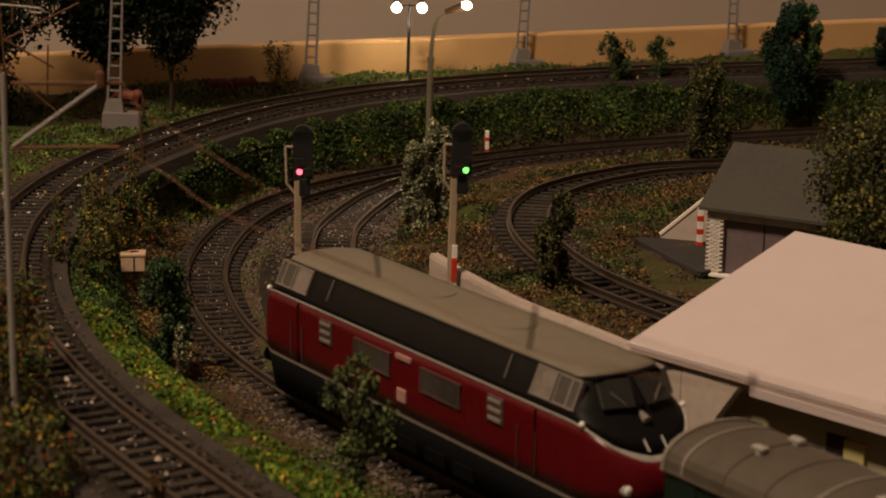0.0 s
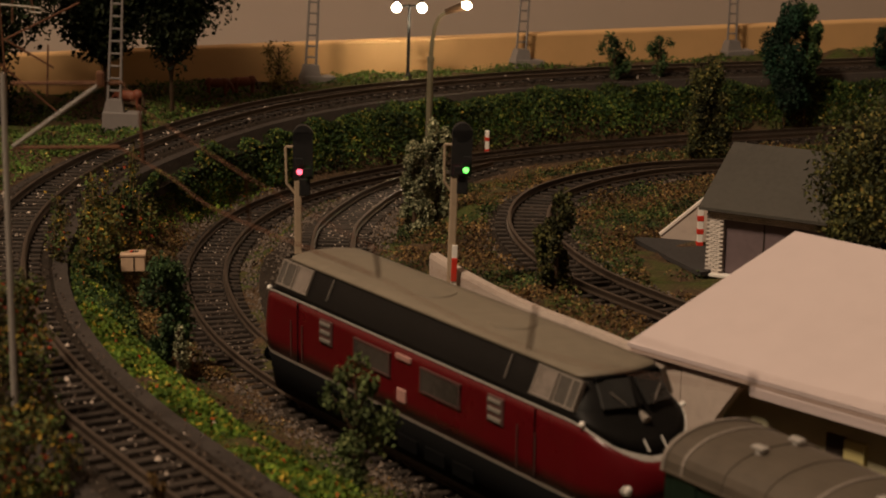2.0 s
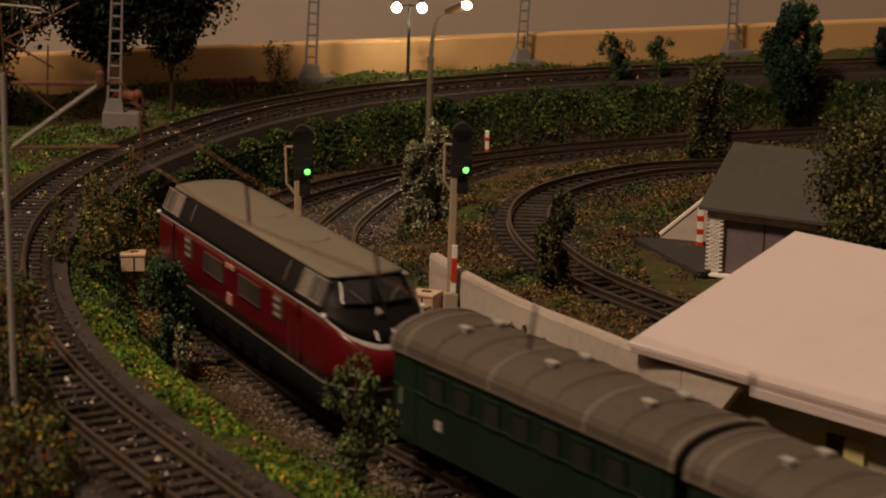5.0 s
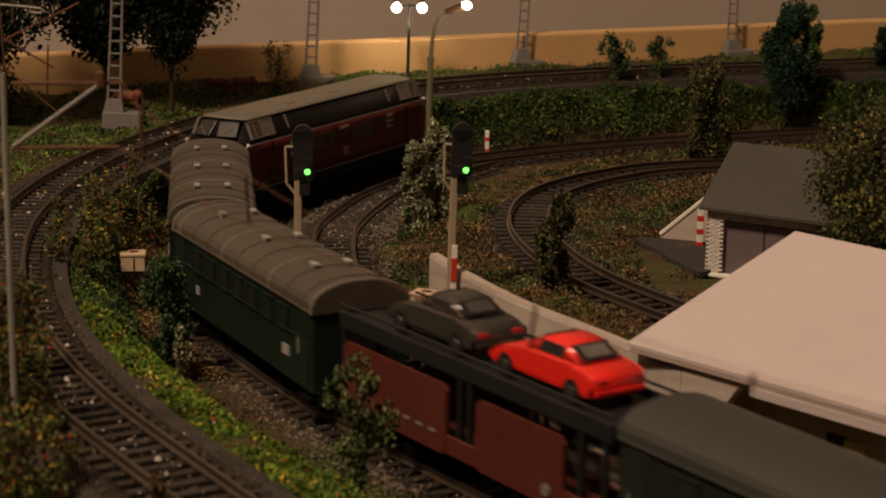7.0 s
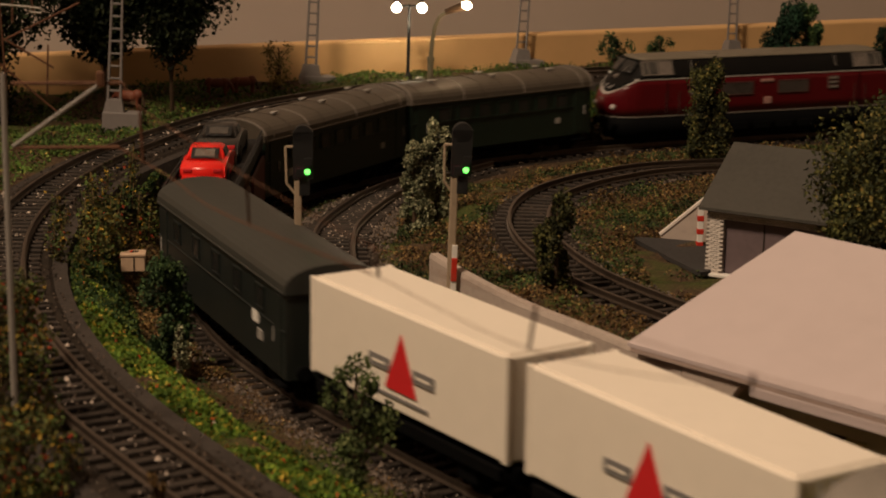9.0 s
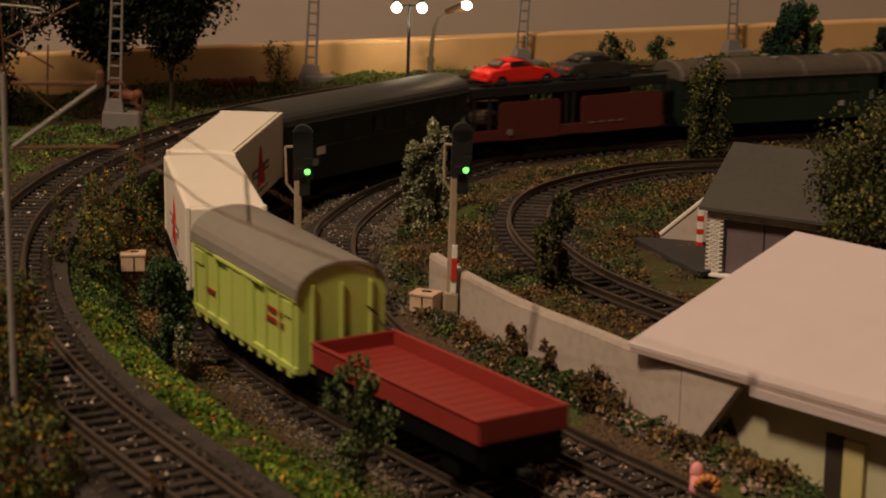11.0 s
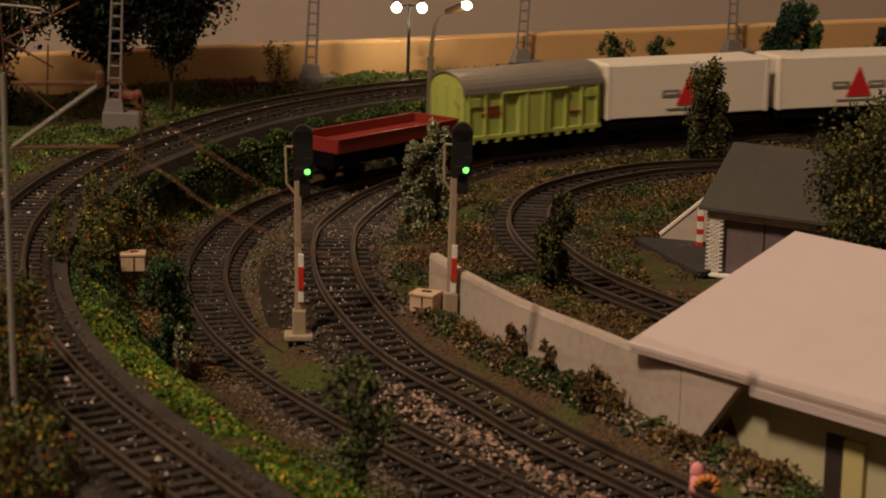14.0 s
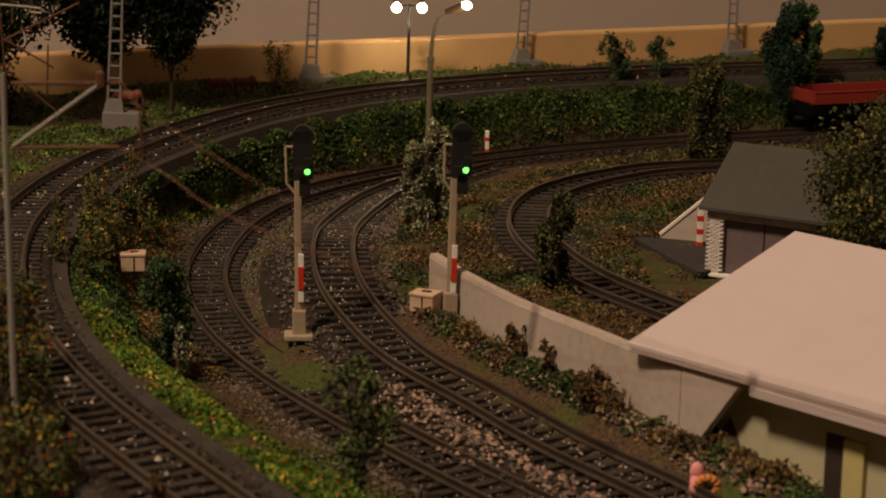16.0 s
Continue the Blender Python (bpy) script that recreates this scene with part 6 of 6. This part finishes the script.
def build_van(half):
    root = empty("lime_van_wagon", label="lime yellow covered van with grey arched roof", category="railway wagon")
    z0, ez, rz, hw = 0.0125, 0.0385, 0.0500, 0.0158
    prof = [(-hw, z0), (hw, z0)] + arch(hw, ez, rz - 0.0008, 14, 0.85)
    part("body", along_x(prof, -half, half), M_LIME, root)
    outer = arch(hw + 0.0012, ez - 0.0002, rz, 14, 0.85)
    inner = [(y * 0.96, z - 0.0008) for y, z in outer]
    part("roof", along_x(outer + inner[::-1], -half - 0.001, half + 0.001), M_VANROOF, root, "mid grey arched roof", False)
    for sy in (-1, 1):
        part("top_rail", box((0, sy * (hw + 0.0004), ez - 0.0008), (2 * half, 0.0010, 0.0014), 0.0002), M_LIME, root)
        part("bottom_rail", box((0, sy * (hw + 0.0004), z0 + 0.0012), (2 * half, 0.0012, 0.0024), 0.0003), M_LIME, root)
        for i in range(9):
            x = -half + 0.003 + i * (2 * half - 0.006) / 8
            part("side_post", box((x, sy * (hw + 0.0005), (z0 + ez) / 2), (0.0012, 0.0012, ez - z0), 0.0002), M_LIME, root)
        d = part("sliding_door", box((0, sy * (hw + 0.0008), 0.0250), (0.023, 0.0014, 0.0245), 0.0004), M_LIME, root, "ribbed sliding door")
        for x in (-0.006, 0.006):
            part("door_rib", box((x, sy * (hw + 0.0016), 0.0250), (0.0012, 0.0010, 0.0235), 0.0002), M_LIME, d)
        part("door_rail", box((0, sy * (hw + 0.0016), 0.0376), (0.046, 0.0010, 0.0012), 0.0002), M_LIME, root)
        for i in range(11):
            x = -half + 0.006 + i * (2 * half - 0.012) / 10
            part("edge_lug", box((x, sy * (hw + 0.0002), z0 - 0.0006), (0.0030, 0.0016, 0.0030), 0.0003), M_LIME, root)
        for x, z, w in ((-0.030, 0.030, 0.012), (-0.030, 0.0265, 0.014), (0.031, 0.023, 0.010)):
            part("lettering_bar", box((x, sy * (hw + 0.0004), z), (w, 0.0006, 0.0016)), M_FLATRED, root, "faded red lettering bar")
        for x in (-0.0415, 0.0415):
            part("air_vent", box((x, sy * (hw + 0.0004), 0.0335), (0.0082, 0.0010, 0.0052), 0.0003), M_LIME, root, "louvred air vent")
    for sx in (-1, 1):
        for y in (-0.0105, 0.0, 0.0105):
            part("end_post", box((sx * (half + 0.0004), y, (z0 + ez) / 2 + 0.002), (0.0012, 0.0012, ez - z0 + 0.004), 0.0002), M_LIME, root)
        for y in (-0.0065, 0.0065):
            part("end_lamp_iron", box((sx * (half + 0.0007), y * 1.5, 0.0155), (0.0008, 0.0034, 0.0012)), M_BLACK, root)
        part("end_grab_bar", rod((sx * (half + 0.001), -0.013, 0.030), (sx * (half + 0.001), -0.0085, 0.034), 0.0003, None, 6), M_BLACK, root)
    part("chassis", box((0, 0, 0.0102), (2 * half - 0.006, 0.024, 0.0040), 0.0004), M_SKIRT, root, "black wagon chassis")
    for sy in (-1, 1):
        for x in (-half * 0.6, half * 0.6):
            part("axle_guard", box((x, sy * 0.0122, 0.0072), (0.010, 0.0018, 0.0060), 0.0005), M_SKIRT, root)
    for x in (-half * 0.6, half * 0.6):
        wheelset(root, x)
    buffers(root, half - 0.0015)
    return root


def build_flat(half):
    root = empty("low_side_wagon", label="empty oxide red low-sided open wagon", category="railway wagon")
    hw = 0.0160
    part("floor_plate", box((0, 0, 0.0194), (2 * half, 2 * hw, 0.0022), 0.0003), M_FLATRED, root)
    for i in range(16):
        x = -half + (i + 0.5) * 2 * half / 16
        part("floor_plank", box((x, 0, 0.0206), (2 * half / 16 - 0.0004, 2 * hw - 0.003, 0.0006), 0.0001), M_FLATRED, root)
    for sy in (-1, 1):
        part("side_board", box((0, sy * (hw - 0.0006), 0.0218), (2 * half, 0.0013, 0.0072), 0.0003), M_FLATRED, root, "low side board")
        part("side_rim", box((0, sy * (hw - 0.0004), 0.0255), (2 * half, 0.0018, 0.0008), 0.0003), M_FLATRED, root)
        part("sole_bar", box((0, sy * 0.0142, 0.0150), (2 * half - 0.004, 0.0018, 0.0068), 0.0003), M_SKIRT, root)
        for x in (-half * 0.6, half * 0.6):
            part("axle_guard", box((x, sy * 0.0122, 0.0072), (0.010, 0.0018, 0.0066), 0.0005), M_SKIRT, root)
    for sx in (-1, 1):
        part("end_board", box((sx * (half - 0.0006), 0, 0.0221), (0.0013, 2 * hw - 0.001, 0.0078), 0.0003), M_FLATRED, root, "low end board")
        part("end_beam", box((sx * (half - 0.001), 0, 0.0145), (0.0024, 0.028, 0.0085), 0.0003), M_SKIRT, root)
    for x in (-half * 0.6, half * 0.6):
        wheelset(root, x)
    buffers(root, half - 0.0015)
    return root


# ---- the train's run ----
arc = np.r_[0, np.cumsum(np.linalg.norm(np.diff(main_line[:, :2], axis=0), axis=1))]
arc -= arc[np.argmin(np.hypot(main_line[:, 0] + 0.102, main_line[:, 1] - 0.856))]


def on_main(s):
    return Vector((float(np.interp(s, arc, main_line[:, 0])), float(np.interp(s, arc, main_line[:, 1])), float(np.interp(s, arc, main_line[:, 2]))))


START = -0.198
PACE = [(0.0, 0.0), (3.93, 0.0), (4.45, 0.157), (7.0, 0.159), (9.0, 0.169), (12.5, 0.1665), (16.0, 0.174)]

# the train lags and surges a little on its run
SURGE_T = (0.0, 7.8, 8.5, 9.0, 12.8, 13.5, 14.5, 15.0, 15.5, 16.0)
SURGE = (0.0, 0.0, 0.003, 0.0, 0.0, 0.0, -0.012, -0.017, -0.013, -0.001)


def front_at(t):
    """Where the locomotive's front is along the main track: at rest, then a brisk start to an even speed."""
    s = START
    for (t0, v0), (t1, v1) in zip(PACE, PACE[1:]):
        if t <= t0:
            break
        e = min(t, t1)
        ve = v0 + (v1 - v0) * (e - t0) / (t1 - t0)
        s += (v0 + ve) / 2 * (e - t0)
    return s + float(np.interp(t, SURGE_T, SURGE))


def ride(t, front, rear, pivot, lift=0.0):
    """Pose of a vehicle between two distances behind the front, carried on two pivots."""
    mid = front_at(t) - (front + rear) / 2
    a, b = on_main(mid + pivot), on_main(mid - pivot)
    d = a - b
    c = (a + b) / 2
    return pose(c.x, c.y, c.z, 0, -math.degrees(math.atan2(d.z, math.hypot(d.x, d.y))), math.degrees(math.atan2(d.y, d.x))) @ pose(0, 0, lift)


CONSIST = [("loco", -0.003, 0.211, 0.060), ("coach", 0.2205, 0.357, 0.046), ("coach", 0.357, 0.499, 0.047), ("carrier", 0.502, 0.646, 0.045),
           ("dark", 0.646, 0.811, 0.056), ("box", 0.811, 0.929, 0.033), ("box", 0.929, 1.046, 0.033), ("van", 1.046, 1.150, 0.030), ("flat", 1.150, 1.253, 0.030)]
TRAIN = []
for kind_of, f0, f1, piv in CONSIST:
    half = (f1 - f0) / 2 - 0.0035
    if kind_of == "loco":
        ob = build_locomotive()
    elif kind_of == "coach":
        ob = build_coach(half, M_COACH, M_COACHROOF, [(-0.042 + 0.014 * i) for i in range(7)], "bottle green passenger coach with ribbed brown grey roof", False, 0.0462, 0.0368)
    elif kind_of == "carrier":
        ob = build_carrier(half)
        red = toy_car("toy_car", "bright red toy sports car on the carrier's upper deck", M_CARRED, 0, 0, None)
        grey = toy_car("toy_car", "dark grey toy car on the carrier's upper deck", M_CARDARK, 0, 0, None)
        TRAIN.append((red, f0, f1, piv, 0.0388, -0.029))
        TRAIN.append((grey, f0, f1, piv, 0.0388, 0.026))
    elif kind_of == "dark":
        ob = build_coach(half, M_DARKCOACH, M_DARKROOF, [(-0.052 + 0.026 * i) for i in range(5)], "near black green coach with smooth charcoal roof", True)
    elif kind_of == "box":
        ob = build_box_wagon(half - 0.0008)
    elif kind_of == "van":
        ob = build_van(half)
    else:
        ob = build_flat(half)
    TRAIN.append((ob, f0, f1, piv, 0.0, 0.0))


def motions():
    times = [0.0, 3.5, 3.8, 3.9] + [4.0 + 0.1 * i for i in range(8)] + [4.8 + 0.2 * i for i in range(57)]
    for ob, f0, f1, piv, lift, shift in TRAIN:
        walk(ob, [(t, ride(t, f0, f1, piv, lift) @ pose(shift, 0, 0)) for t in times])
    red, green = (sig_near["red_shutter"], sig_near["green_shutter"])
    ro, rs, go, gs = (pose(*sig_near[k]) for k in ("red_shutter_open", "red_shutter_shut", "green_shutter_open", "green_shutter_shut"))
    walk(red, [(0.0, ro), (2.1, ro), (2.1667, rs), (16.0, rs)])
    walk(green, [(0.0, gs), (2.3, gs), (2.3667, go), (16.0, go)])


motions()
